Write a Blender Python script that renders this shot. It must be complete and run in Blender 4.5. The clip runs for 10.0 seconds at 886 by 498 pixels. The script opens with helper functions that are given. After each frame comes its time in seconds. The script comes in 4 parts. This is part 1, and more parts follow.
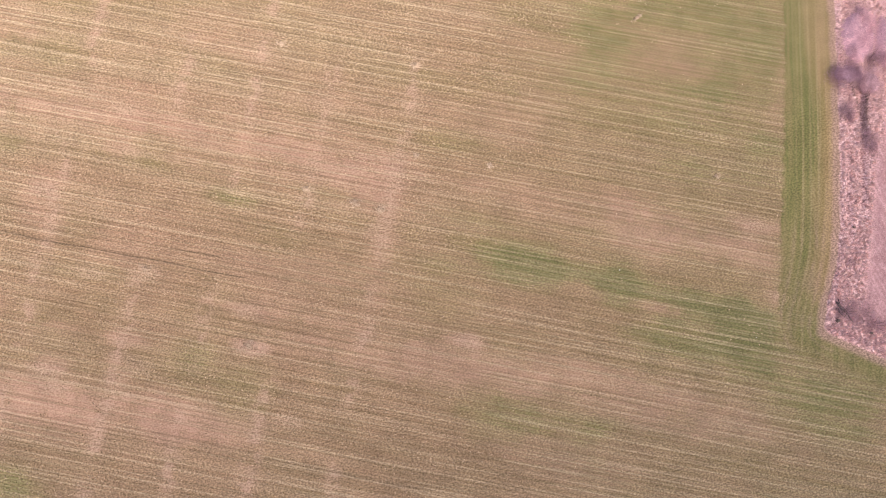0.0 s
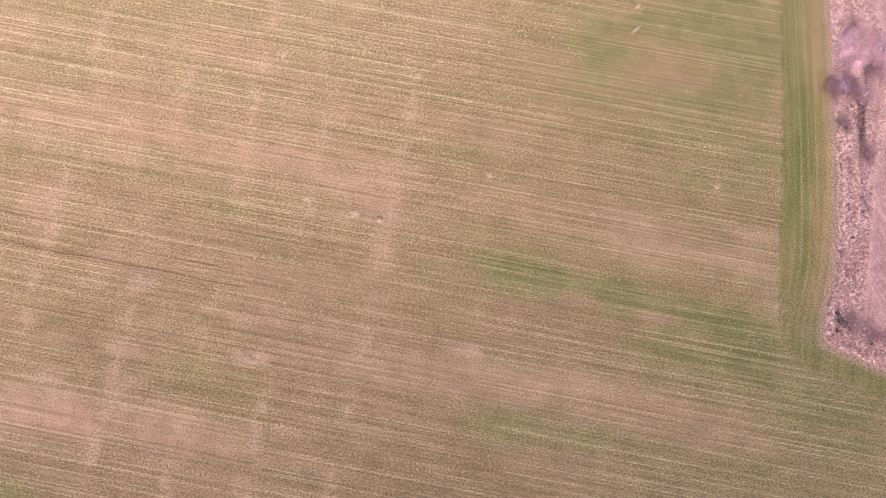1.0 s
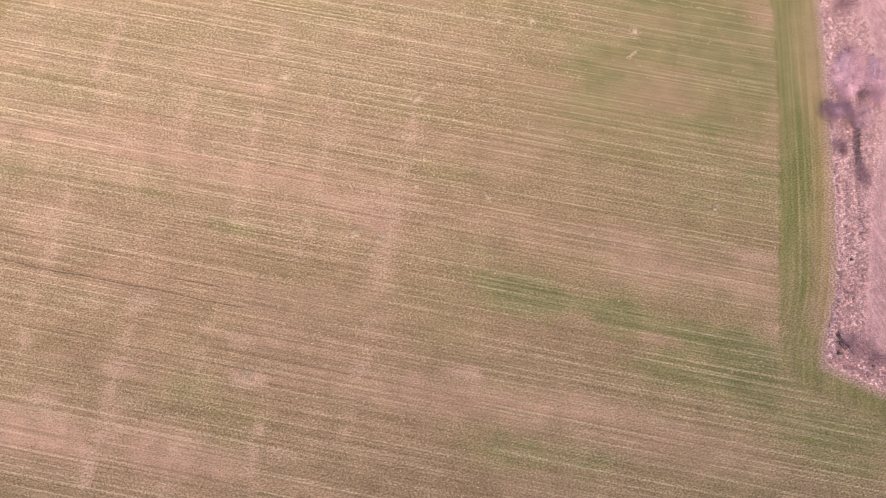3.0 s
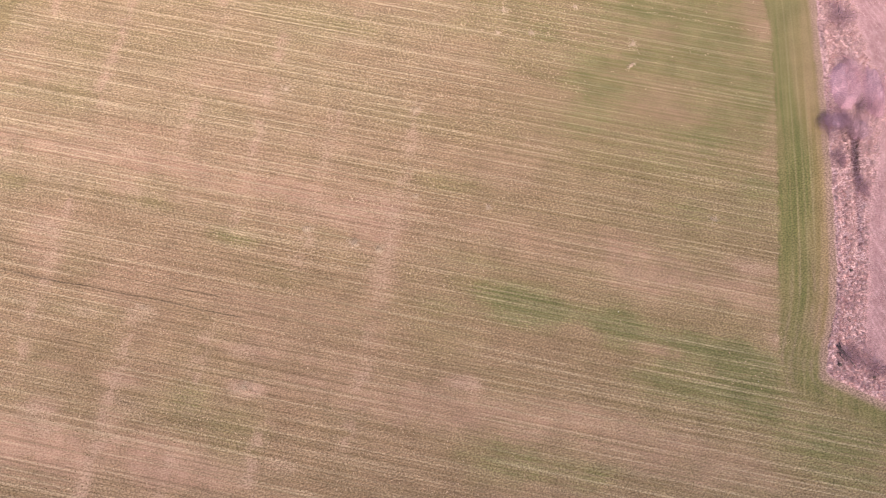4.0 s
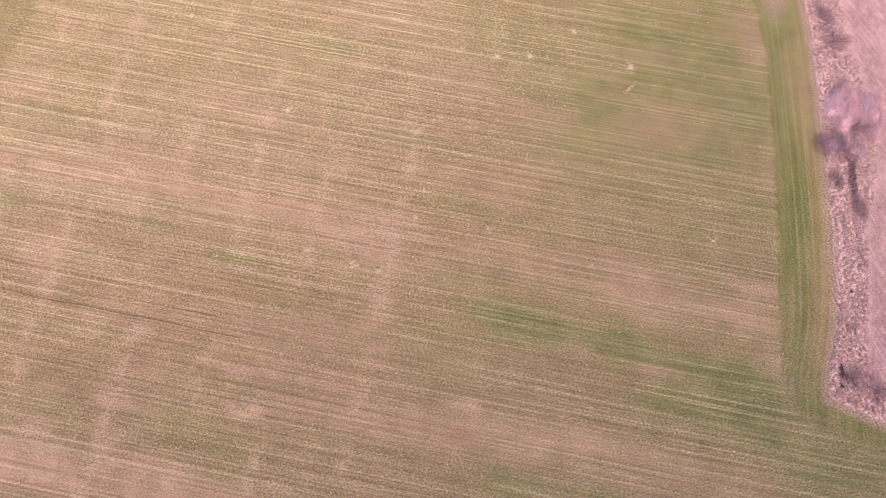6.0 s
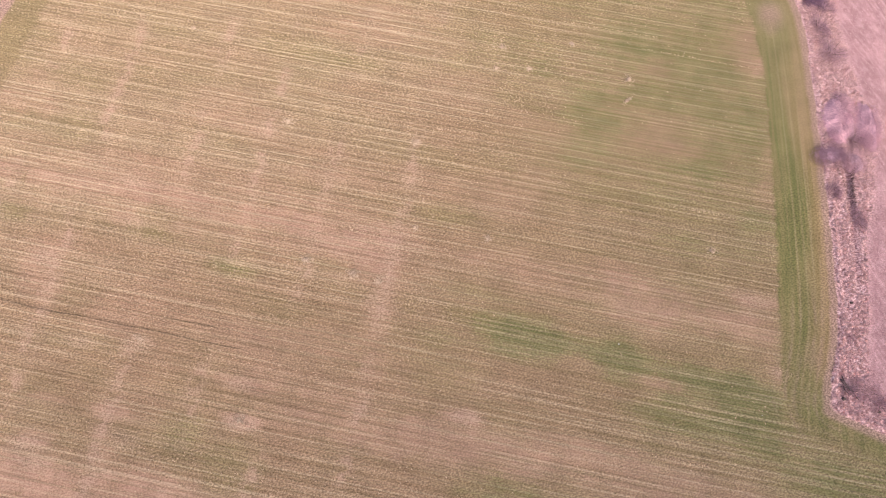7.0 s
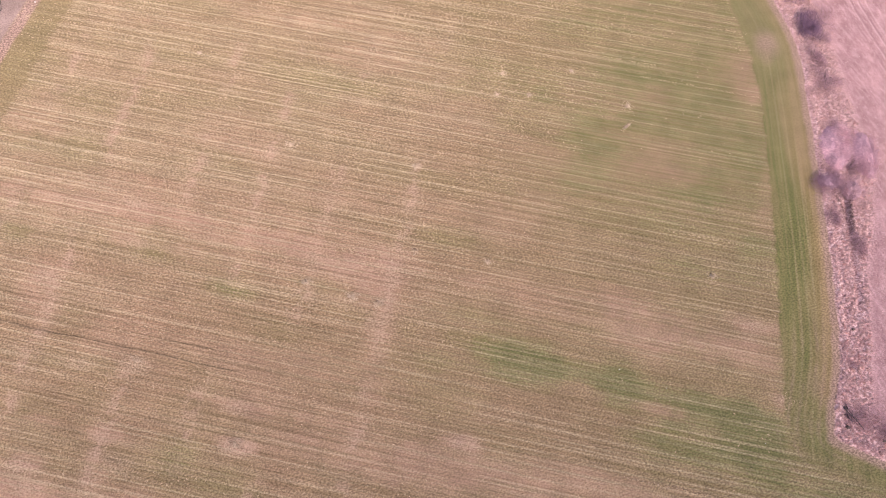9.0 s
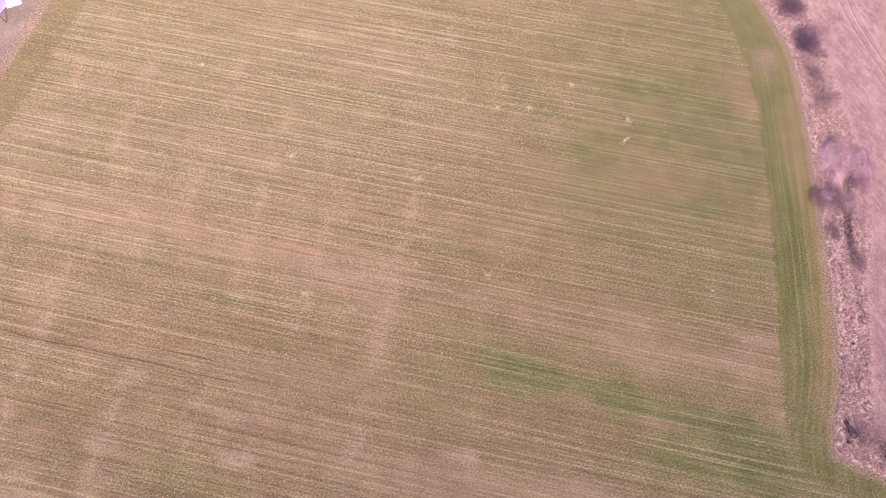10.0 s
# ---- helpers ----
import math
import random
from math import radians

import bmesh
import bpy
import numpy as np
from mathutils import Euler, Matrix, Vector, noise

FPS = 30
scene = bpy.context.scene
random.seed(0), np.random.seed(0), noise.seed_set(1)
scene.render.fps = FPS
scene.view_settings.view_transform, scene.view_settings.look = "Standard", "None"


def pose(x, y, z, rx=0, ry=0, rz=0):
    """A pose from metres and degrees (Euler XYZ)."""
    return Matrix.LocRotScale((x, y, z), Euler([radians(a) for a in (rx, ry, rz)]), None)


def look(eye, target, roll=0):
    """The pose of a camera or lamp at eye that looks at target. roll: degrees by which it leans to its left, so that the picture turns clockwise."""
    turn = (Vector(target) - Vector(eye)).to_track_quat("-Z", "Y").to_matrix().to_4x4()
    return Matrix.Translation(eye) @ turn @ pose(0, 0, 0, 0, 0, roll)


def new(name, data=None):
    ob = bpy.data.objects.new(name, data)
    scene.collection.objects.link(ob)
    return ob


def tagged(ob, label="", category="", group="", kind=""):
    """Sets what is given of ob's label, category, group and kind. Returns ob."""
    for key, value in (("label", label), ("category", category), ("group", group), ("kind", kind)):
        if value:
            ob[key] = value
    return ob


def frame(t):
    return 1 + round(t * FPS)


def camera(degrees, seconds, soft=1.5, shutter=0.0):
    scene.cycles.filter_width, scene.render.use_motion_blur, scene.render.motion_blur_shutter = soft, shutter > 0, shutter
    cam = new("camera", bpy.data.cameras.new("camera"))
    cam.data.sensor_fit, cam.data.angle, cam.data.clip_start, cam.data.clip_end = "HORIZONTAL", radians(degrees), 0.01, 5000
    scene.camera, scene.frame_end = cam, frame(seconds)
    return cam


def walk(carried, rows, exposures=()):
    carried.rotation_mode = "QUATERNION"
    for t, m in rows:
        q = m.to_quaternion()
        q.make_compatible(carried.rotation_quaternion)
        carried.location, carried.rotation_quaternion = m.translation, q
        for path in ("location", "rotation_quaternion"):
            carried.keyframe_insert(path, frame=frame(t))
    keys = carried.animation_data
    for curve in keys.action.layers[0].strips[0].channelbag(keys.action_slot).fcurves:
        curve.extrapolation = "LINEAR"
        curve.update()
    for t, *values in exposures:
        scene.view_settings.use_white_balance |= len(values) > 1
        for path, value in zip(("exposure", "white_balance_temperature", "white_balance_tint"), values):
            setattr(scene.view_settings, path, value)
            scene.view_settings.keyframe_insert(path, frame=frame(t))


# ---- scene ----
cam = camera(80.23, 10.0, 1.0)

# ---- the camera hovers at about 100 m over a field and tilts slowly up ----
walk(cam, [
    (0.0, pose(-0.047, -0.278, 99.700, 4.984, 0.178, -0.386)),
    (0.5, pose(-0.046, -0.256, 99.744, 5.493, 0.142, -0.326)),
    (1.0, pose(-0.045, -0.234, 99.788, 6.014, 0.130, -0.297)),
    (1.5, pose(-0.043, -0.211, 99.829, 6.543, 0.118, -0.244)),
    (2.0, pose(-0.041, -0.186, 99.865, 7.084, 0.106, -0.223)),
    (2.5, pose(-0.036, -0.159, 99.895, 7.643, 0.089, -0.191)),
    (4.0, pose(-0.018, -0.070, 99.967, 9.259, 0.015, -0.053)),
    (4.5, pose(-0.010, -0.037, 99.986, 9.774, 0.008, -0.023)),
    (5.0, pose(0.000, -0.000, 100.000, 10.300, 0.000, 0.000)),
    (5.5, pose(0.012, 0.041, 100.012, 10.829, 0.008, 0.029)),
    (7.0, pose(0.053, 0.177, 100.045, 12.507, -0.066, 0.114)),
    (7.5, pose(0.068, 0.227, 100.064, 13.108, -0.084, 0.119)),
    (8.0, pose(0.082, 0.278, 100.093, 13.678, -0.081, 0.162)),
    (8.5, pose(0.096, 0.332, 100.134, 14.302, -0.107, 0.335)),
    (9.0, pose(0.110, 0.386, 100.185, 14.908, -0.120, 0.522)),
    (9.5, pose(0.122, 0.440, 100.242, 15.523, -0.198, 0.735)),
    (10.0, pose(0.135, 0.493, 100.303, 16.092, -0.228, 0.842)),
], [(0.0, 0.65, 6820, 19), (4.0, 0.585, 6820, 20.3), (7.0, 0.585, 6720, 21.2), (10.0, 0.52, 6580, 23.2)])

# ---- light: hazy spring sun and clear sky ----
SUN_ELEV, SUN_AZ = radians(44), radians(160)      # azimuth clockwise from +y
world = bpy.data.worlds.new("sky")
scene.world = world
world.use_nodes = True
wn = world.node_tree.nodes
sky = wn.new("ShaderNodeTexSky")
sky.sky_type = "NISHITA"
sky.sun_disc = False
sky.sun_elevation, sky.sun_rotation = SUN_ELEV, SUN_AZ
sky.dust_density = 3.0
world.node_tree.links.new(sky.outputs[0], wn["Background"].inputs[0])
wn["Background"].inputs[1].default_value = 0.15
sun_dir = Vector((math.sin(SUN_AZ) * math.cos(SUN_ELEV), math.cos(SUN_AZ) * math.cos(SUN_ELEV), math.sin(SUN_ELEV)))
sun = new("sun", bpy.data.lights.new("sun", "SUN"))
sun.data.energy, sun.data.angle, sun.data.color = 2.05, radians(9), (1.0, 0.93, 0.85)
sun.matrix_world = look(sun_dir * 300, (0, 0, 0))

# ---- number helpers ----
rng = np.random.default_rng(7)
ROW = radians(-11.05)                             # heading of the drill rows
CR, SR = math.cos(ROW), math.sin(ROW)
TABLE = rng.random((256, 256))


def vnoise(x, y):
    """Smooth value noise from 0 to 1, one cell per unit."""
    xi, yi = np.floor(x).astype(int), np.floor(y).astype(int)
    fx, fy = x - xi, y - yi
    fx, fy = fx * fx * (3 - 2 * fx), fy * fy * (3 - 2 * fy)
    a, b = TABLE[xi % 256, yi % 256], TABLE[(xi + 1) % 256, yi % 256]
    c, d = TABLE[xi % 256, (yi + 1) % 256], TABLE[(xi + 1) % 256, (yi + 1) % 256]
    return (a * (1 - fx) + b * fx) * (1 - fy) + (c * (1 - fx) + d * fx) * fy


def fnoise(x, y, n=3):
    out, amp, tot = 0, 1.0, 0
    for k in range(n):
        out, tot, amp, x, y = out + amp * vnoise(x, y), tot + amp, amp * 0.5, x * 2.03 + 17.3, y * 2.03 + 5.1
    return out / tot


def step(a, b, x):
    s = np.clip((x - a) / (b - a), 0, 1)
    return s * s * (3 - 2 * s)


def rowuv(x, y):
    """Metres along the rows and across them."""
    return x * CR + y * SR, -x * SR + y * CR


# ---- plan of the place: edges of field, headland and bank ----
LINE_Y = np.linspace(-400, 500, 1801)


def smooth_line(ys, xs, width=9):
    line = np.interp(LINE_Y, ys, xs)
    return np.convolve(np.pad(line, width, "edge"), np.ones(2 * width + 1) / (2 * width + 1), "valid")


BANK = smooth_line((-400, -8, 0, 4, 13, 30, 45, 60, 71, 77, 84, 91, 110, 500), (58, 70.6, 72.4, 74.2, 75.3, 76.5, 77.0, 77.5, 77.7, 77, 74.7, 71.8, 62, -150))
BANK_FAR = smooth_line((-400, 0, 8, 17, 24, 36, 48, 61, 75, 90, 110, 500), (79, 79.4, 79.6, 81.3, 83.8, 86.9, 89.6, 86.5, 85.5, 83, 80, 80))
HEAD = smooth_line((-400, -6, 4, 14, 23, 35, 53, 62, 70, 77, 84, 91, 110, 500), (55, 62.7, 63.4, 64.5, 65.3, 66.2, 67.4, 67.7, 67.2, 66.0, 64.3, 62.6, 54, -160), 6)


def bank_depth(x, y):
    """Metres inside the rough bank, past its edge to the field (negative: outside)."""
    a = (x - np.interp(y, LINE_Y, BANK)) + 0.5 * (fnoise(x * 0.5, y * 0.5, 2) - 0.5)
    b = (y + 7.6 + 0.47 * (x - 70.7)) * 0.905
    soft = 1.2
    h = np.clip(0.5 + 0.5 * (b - a) / soft, 0, 1)
    return b * (1 - h) + a * h - soft * h * (1 - h)


def round_depth(x, y):
    """As above, but with the outer corner rounded off, as wheels take it."""
    a = x - np.interp(y, LINE_Y, BANK)
    b = (y + 7.6 + 0.47 * (x - 70.7)) * 0.905
    return np.where((a < 0) & (b < 0), -np.hypot(a, b), np.minimum(a, b))


def left_depth(x, y):
    """Metres past the field's far left edge."""
    return -0.952 * (x + 93.7) + 0.307 * (y - 52.9)


def blob(x, y, cx, cy, ru, rv, k=0.65):
    """A soft-edged patch drawn out along the rows, with a ragged outline."""
    u, v = rowuv(x - cx, y - cy)
    r = np.sqrt((u / ru) ** 2 + (v / rv) ** 2) + k * 2 * (fnoise((0.8 * u + 0.6 * v) * 0.19 + cx + 60, (0.8 * v - 0.6 * u) * 0.25 + cy + 60, 4) - 0.5)
    return 1 - step(0.35, 1.75, r)


# patches: middle, half length along the rows, half width, share
GREEN_BAND = ((14.5, 5.8, 5.9, 3, 0.85), (10.8, 8.5, 7.5, 1.7, 0.4), (6.6, 13.7, 6.5, 1.1, 0.3), (23, 4, 6.4, 1.5, 0.45), (34.5, 0.8, 6.4, 2.8, 0.7), (29.3, 2.9, 6.4, 1.5, 0.4), (51.1, -3.1, 6.8, 2.1, 0.9), (56.1, -5.3, 6.3, 2.7, 0.65), (42.6, -4.6, 4.2, 1.5, 0.35), (51.5, -9.7, 9.3, 2.9, 0.42), (38.1, -8.4, 8.3, 1.9, 0.28), (57.5, -11.7, 6.2, 3.7, 0.4), (78.3, -11.4, 4.1, 2.3, 0.6), (66.2, -16.6, 11.3, 4.1, 0.3))
GREEN_LOW = ((-80, -35, 5, 2.5, 0.6), (11.8, -22, 6.1, 2.6, 0.5), (22.9, -24.1, 6.1, 2.6, 0.42), (8.2, -25, 4, 2, 0.3), (-47, -11.2, 3.1, 2.6, 0.36), (-37.3, -17.6, 4.6, 4.1, 0.32), (-76.1, -3.1, 4.7, 1.9, 0.25), (72.4, -23.9, 8.1, 3, 0.3), (-62.5, -3.1, 4.2, 3.2, 0.15), (1.7, -1.5, 6.3, 2.1, 0.2), (75.3, -18.1, 7.2, 3.1, 0.3))
GREEN_TOP = ((30.6, 47.5, 4.1, 6.3, 0.42), (51.7, 39.6, 4.8, 3.4, 0.35), (47.5, 66.5, 9.5, 3.6, 0.3), (37.3, 63.6, 5.3, 4.7, 0.2), (57, 59.8, 7, 1.4, 0.35), (50.2, 22.8, 6.6, 1.5, 0.32), (62.9, 28.2, 3.9, 2, 0.35), (1.8, 29.4, 5.6, 1.6, 0.3), (-0.4, 5.1, 4.3, 1.9, 0.22), (19.6, 63.6, 11.8, 4.2, 0.2), (-0.5, 64.5, 7.1, 2.6, 0.2), (-26.5, 65.2, 9.5, 2.4, 0.2), (-16.9, 61.9, 5.9, 1.9, 0.18), (25.2, 56.2, 9.3, 3.5, 0.14), (46.1, 55.6, 7, 3.5, 0.25), (58.5, 51.2, 6.9, 3.5, 0.18))
GREEN_WEST = ((-40.4, 18.8, 3.5, 1.5, 0.55), (-58, 25.9, 5, 1.3, 0.42), (-88.1, 49.7, 4.6, 1.7, 0.5), (-75.7, 47.5, 3.7, 2.9, 0.32), (-85.3, 30.5, 2.9, 1.7, 0.4), (-15.6, 13.9, 6.5, 1.1, 0.2), (-23.4, 19.4, 4.9, 1.1, 0.28), (-65.4, 4.2, 6.4, 1.5, 0.15), (-32.8, 11.7, 6.5, 2.2, 0.15), (-74.2, 58.7, 7, 1.6, 0.2), (-44, 45.6, 6.9, 1.6, 0.18))
BARE_MID = ((-79.5, 37.6, 10.7, 1.9, 0.9), (-60, 34.3, 12.4, 1.7, 0.9), (-33.8, 28.5, 9.5, 1.9, 1), (-15.9, 23.3, 7.2, 4, 0.95), (-25, 30.8, 7.8, 2.2, 0.6), (-10.8, 20, 2.4, 2, 0.7), (-12.3, 9.5, 1.8, 8.1, 0.62), (-12.6, 0, 2.1, 3.2, 0.5), (-62.1, 28.2, 3.9, 1.8, 0.65), (-50.3, 25.9, 3.3, 1.6, 0.5), (-76.9, 18.3, 3.1, 4.6, 0.6), (17, 18.3, 13.1, 1.5, 0.5), (23.4, 13.9, 8.7, 1.3, 0.5))
BARE_EAST = ((36.5, 15, 6, 2.8, 0.9), (42.7, 10.4, 12.4, 2.8, 0.8), (55.4, 8.2, 6.4, 2.4, 0.75), (59.6, 12.6, 4.5, 1.2, 0.9), (45.8, 43.6, 5.7, 1.5, 0.6), (66, 62.3, 3.1, 1.5, 0.8), (65.1, 67.8, 3, 3.1, 0.6), (63.4, -1.2, 1.9, 1.4, 0.8), (41.6, -3.3, 3.4, 0.9, 0.7), (23.6, 18.3, 9.8, 1.7, 0.4), (66.2, 37.8, 1.6, 7.9, 0.45), (55.6, 21.1, 6.6, 1.1, 0.25))
BARE_SOUTH = ((-74.9, -19.3, 11.7, 3.5, 1), (-50, -23.1, 11.1, 2.6, 0.95), (-78.4, -16.3, 5.1, 1.8, 0.9), (-8.7, -12.7, 14.5, 2.1, 0.65), (7.8, -14.4, 13.4, 2.5, 0.75), (28.3, -16.3, 15.4, 2.1, 0.6), (45.2, -23.1, 13.2, 2.6, 0.6), (4.8, -9.4, 3.1, 0.9, 0.85), (-36.8, -9.7, 2.7, 0.8, 0.95), (-32.5, -2.1, 5.8, 1.3, 0.55), (-73.2, -13, 2.7, 1.2, 0.8), (-59.6, -8.4, 2.7, 0.8, 0.75), (-72.6, -5.7, 2.3, 0.7, 0.7), (-61, -15.9, 2.1, 1.8, 0.55), (-18.2, -6.4, 7.3, 1.3, 0.55), (-36.2, -3.3, 4.2, 0.8, 0.7))
BARE_WIDE = ((-71.6, 37.2, 19.2, 4.5, 0.5), (-37.2, 29, 18.9, 4.5, 0.5), (-15.9, 23.3, 8.8, 5.5, 0.5), (-85.9, 54.9, 4.7, 5.2, 0.55), (-51.3, 37.8, 13.6, 3.4, 0.35), (-25.4, 39, 13.6, 3.4, 0.25), (-69.5, 20.5, 8.8, 4.4, 0.3), (-49.3, 15, 10.9, 3.3, 0.2), (-29.9, -3.1, 21, 5.3, 0.25), (12.6, 16.1, 16.3, 2.7, 0.3))
# pale spots: middle, number of loose stalks
PALE_SPOTS = ((-74.8, -13.7, 90), (-58.5, -12.7, 60), (-61.4, -17.9, 50), (-73.5, -16.8, 70), (-36.4, -10.0, 95), (-28.7, -23.5, 60), (-57.2, 4.2, 80), (-67.9, 4.2, 60), (-76.5, 20.5, 80), (-61.6, 36.2, 70),
              (-61.1, 27.7, 60), (4.8, -9.4, 90), (-37.7, -3.2, 70), (-12.3, 12.5, 70), (63.4, -1.2, 60), (59.6, 12.6, 60))


RUT = smooth_line((-400, 60, 72, 76, 82, 91, 110, 500), (104, 99.5, 96.2, 94.6, 92.2, 90.2, 88, 60))


def cover(x, y):
    """Share of green growth, bare soil, straw trash, headland turf, rough bank, dirt and far pasture at each place."""
    u, v = rowuv(x, y)
    depth, left = bank_depth(x, y), left_depth(x, y)
    lane = np.floor(v / 0.75)
    ragged = 0.55 * (TABLE[lane.astype(int) % 256, 3] - 0.5)
    head = step(-0.35, 0.35, x - np.interp(y, LINE_Y, HEAD) + ragged) * (0.68 + 0.32 * step(-4, 13, y + 1.6 * (x - 66) + 5 * (fnoise(x * 0.3, y * 0.3) - 0.5))) * step(-9.5, -4, y + 0.35 * (x - 63) * (x > 63) + 2 * (fnoise(x * 0.3, y * 0.3) - 0.5))
    below = step(-14, -8, y + 0.47 * (x - 66)) * (1 - step(-8, -3, y)) * step(61, 68, x + 3 * (fnoise(x * 0.2, y * 0.2) - 0.5))
    head = np.maximum(head, 0.9 * below)
    head = np.maximum(head, 0.55 * step(-0.8, 0.8, left + ragged + 1.5 * (fnoise(x * 0.3, y * 0.3) - 0.5)))
    green = 0.07 + 0.19 * step(-30, 70, x) + 0.27 * step(12, 50, y) * step(-15, 45, x) + 0.14 * step(35, 75, y) * step(20, -60, x) + 0.30 * (fnoise(u * 0.07, v * 0.12, 3) - 0.45)
    for cx, cy, ru, rv, w in (*GREEN_BAND, *GREEN_LOW, *GREEN_TOP, *GREEN_WEST):
        green = green + 0.74 * w * blob(x, y, cx, cy, 1.1 * ru, 1.1 * rv)
    green = green * (0.72 + 0.56 * fnoise(x * 0.29 + y * 0.16 + 7, y * 0.40 - x * 0.14, 3))
    turn = step(58, 66, x + 2 * (fnoise(x * 0.2, y * 0.2) - 0.5)) * step(14, 4, y) * (0.35 + 0.65 * step(-24, -10, y))
    green = np.maximum(green, turn * (0.30 + 0.6 * fnoise(x * 0.22 + y * 0.12 + 3, y * 0.26 - x * 0.1, 3)))
    bare = 0.35 * step(0.5, 0.75, fnoise(u * 0.035 + 40, v * 0.12 + 9, 3)) + 0.22 * step(45, -35, x) * step(18, 50, y) * step(0.3, 0.62, fnoise(u * 0.03 + 4, v * 0.2 + 2, 3))
    for cx, cy, ru, rv, w in (*BARE_MID, *BARE_EAST, *BARE_SOUTH, *BARE_WIDE):
        bare = np.maximum(bare, w * blob(x, y, cx, cy, 1.3 * ru, 1.35 * rv))
    cross = 0
    for at in (-92, -77, -58, -44, -29.5, -13.5):
        cross = np.maximum(cross, np.exp(-((u - at + 0.6 * (vnoise(v * 0.2, u * 0 + at) - 0.5)) / 1.6) ** 2) * step(0.34, 0.6, fnoise(v * 0.14 + at, u * 0.1, 2)) * step(0.3, 0.6, fnoise(v * 0.6 + at, u * 0.5, 3)))
    bare = np.maximum(bare, 0.72 * cross * step(85, 65, y))
    pale = 0.42 * cross * step(85, 65, y)
    for cx, cy, m in PALE_SPOTS:
        pale = np.maximum(pale, 0.006 * m * blob(x, y, cx, cy, 2.6, 1.1))
    bare = np.clip(bare, 0, 1) * np.clip(0.45 + 0.95 * fnoise(x * 0.7 + 9, y * 0.9, 3), 0, 1.1)
    straw = 0.14 + 0.42 * step(-10, 105, 1.3 * y - 0.42 * x) - 0.42 * step(-12, 48, x) + 0.25 * (fnoise(u * 0.04 + 70, v * 0.2, 3) - 0.5)
    for cx, cy, ru, rv, w in ((-50, 91, 22, 3.5, 0.3), (-33, 92, 14, 3, 0.3), (-44, 86, 14, 2.5, 0.2)):
        straw = straw + w * blob(x, y, cx, cy, ru, rv)
    dirt = step(6.9, 7.6, left + 0.5 * (vnoise(x * 0.3, y * 0.3) - 0.5)) * (1 - step(9.5, 10.3, left))
    dirt = np.maximum(dirt, 0.85 * step(-1.8, -0.7, depth) * (1 - step(-0.1, 0.3, depth)))
    for cx, cy, r, w in ((70.9, 74.3, 4.2, 0.7), (69.5, 1.5, 3.2, 0.25), (71.0, -1.5, 1.8, 0.35)):
        d = np.hypot((x - cx) * 1.5, y - cy) / r + 0.5 * (fnoise(x * 0.5, y * 0.4) - 0.5)
        dirt = np.maximum(dirt, w * (1 - step(0.1, 1.4, d)))
    lap = round_depth(x, y)
    for at, w in ((-2.7, 0.34), (-4.3, 0.40), (-6.6, 0.26), (-8.2, 0.30), (-10.6, 0.2)):
        d = (lap - at + 0.8 * (vnoise(x * 0.12 + at, y * 0.12) - 0.5)) / 0.26
        dirt = np.maximum(dirt, w * np.exp(-d * d) * step(20, 6, y) * step(-16, -10, y) * step(0.25, 0.6, fnoise(x * 0.3 + at, y * 0.3, 2)))
    bank = step(-0.15, 0.25, depth)
    bank = np.maximum(bank, step(9.8, 10.6, left))
    past = step(-2.5, 1.5, x - np.interp(y, LINE_Y, BANK_FAR) + 2.0 * (fnoise(x * 0.3, y * 0.3) - 0.5)) * step(4.5, 7.5, depth)
    rough = step(9.3, 10.6, left)
    off = (1 - head) * (1 - bank)
    depth = np.where(left > -2, np.maximum(depth, -4.6 + 3 * fnoise(x * 0.15, y * 0.1, 2)), depth)
    return dict(green=np.clip(green, 0, 1) * off, bare=np.clip(bare, 0, 1) * off, straw=np.clip(straw, 0, 0.55) * off, head=head * (1 - bank), bank=bank, dirt=dirt, past=past, pale=np.clip(pale, 0, 1) * off, lap=np.where(left > -2, left, x - np.interp(y, LINE_Y, BANK)), depth=depth, rut=x - np.interp(y, LINE_Y, RUT), used=step(55, 66, y), rough=rough, worn=step(-8, 2, y + 2 * (fnoise(x * 0.3, y * 0.3) - 0.5)) * (0.6 + 0.4 * step(32, 52, y)) * (1 - 0.45 * step(56, 70, y)) * (x > 0),
                # uneven dark soil, with the brightness falloff across the field put into the colour
                soil_dark=np.clip(0.8 * (fnoise(u * 0.04 + 11, v * 0.09, 3) - 0.45) - 0.004 * (y - 15) + 0.34 * step(15, 55, x) * step(-5, 25, y) + 0.22 * step(-10, 30, x) * step(25, 55, y), 0, 1) * off)


DITCH = smooth_line((-400, 14, 20, 30, 36, 41, 46, 500), (81, 79.5, 80.5, 81.2, 81.4, 82.4, 83, 83), 5)


def rill_x(y):
    return 77.0 + 0.045 * (y - 12) + 0.5 * (vnoise(y * 0.35, y * 0) - 0.5)


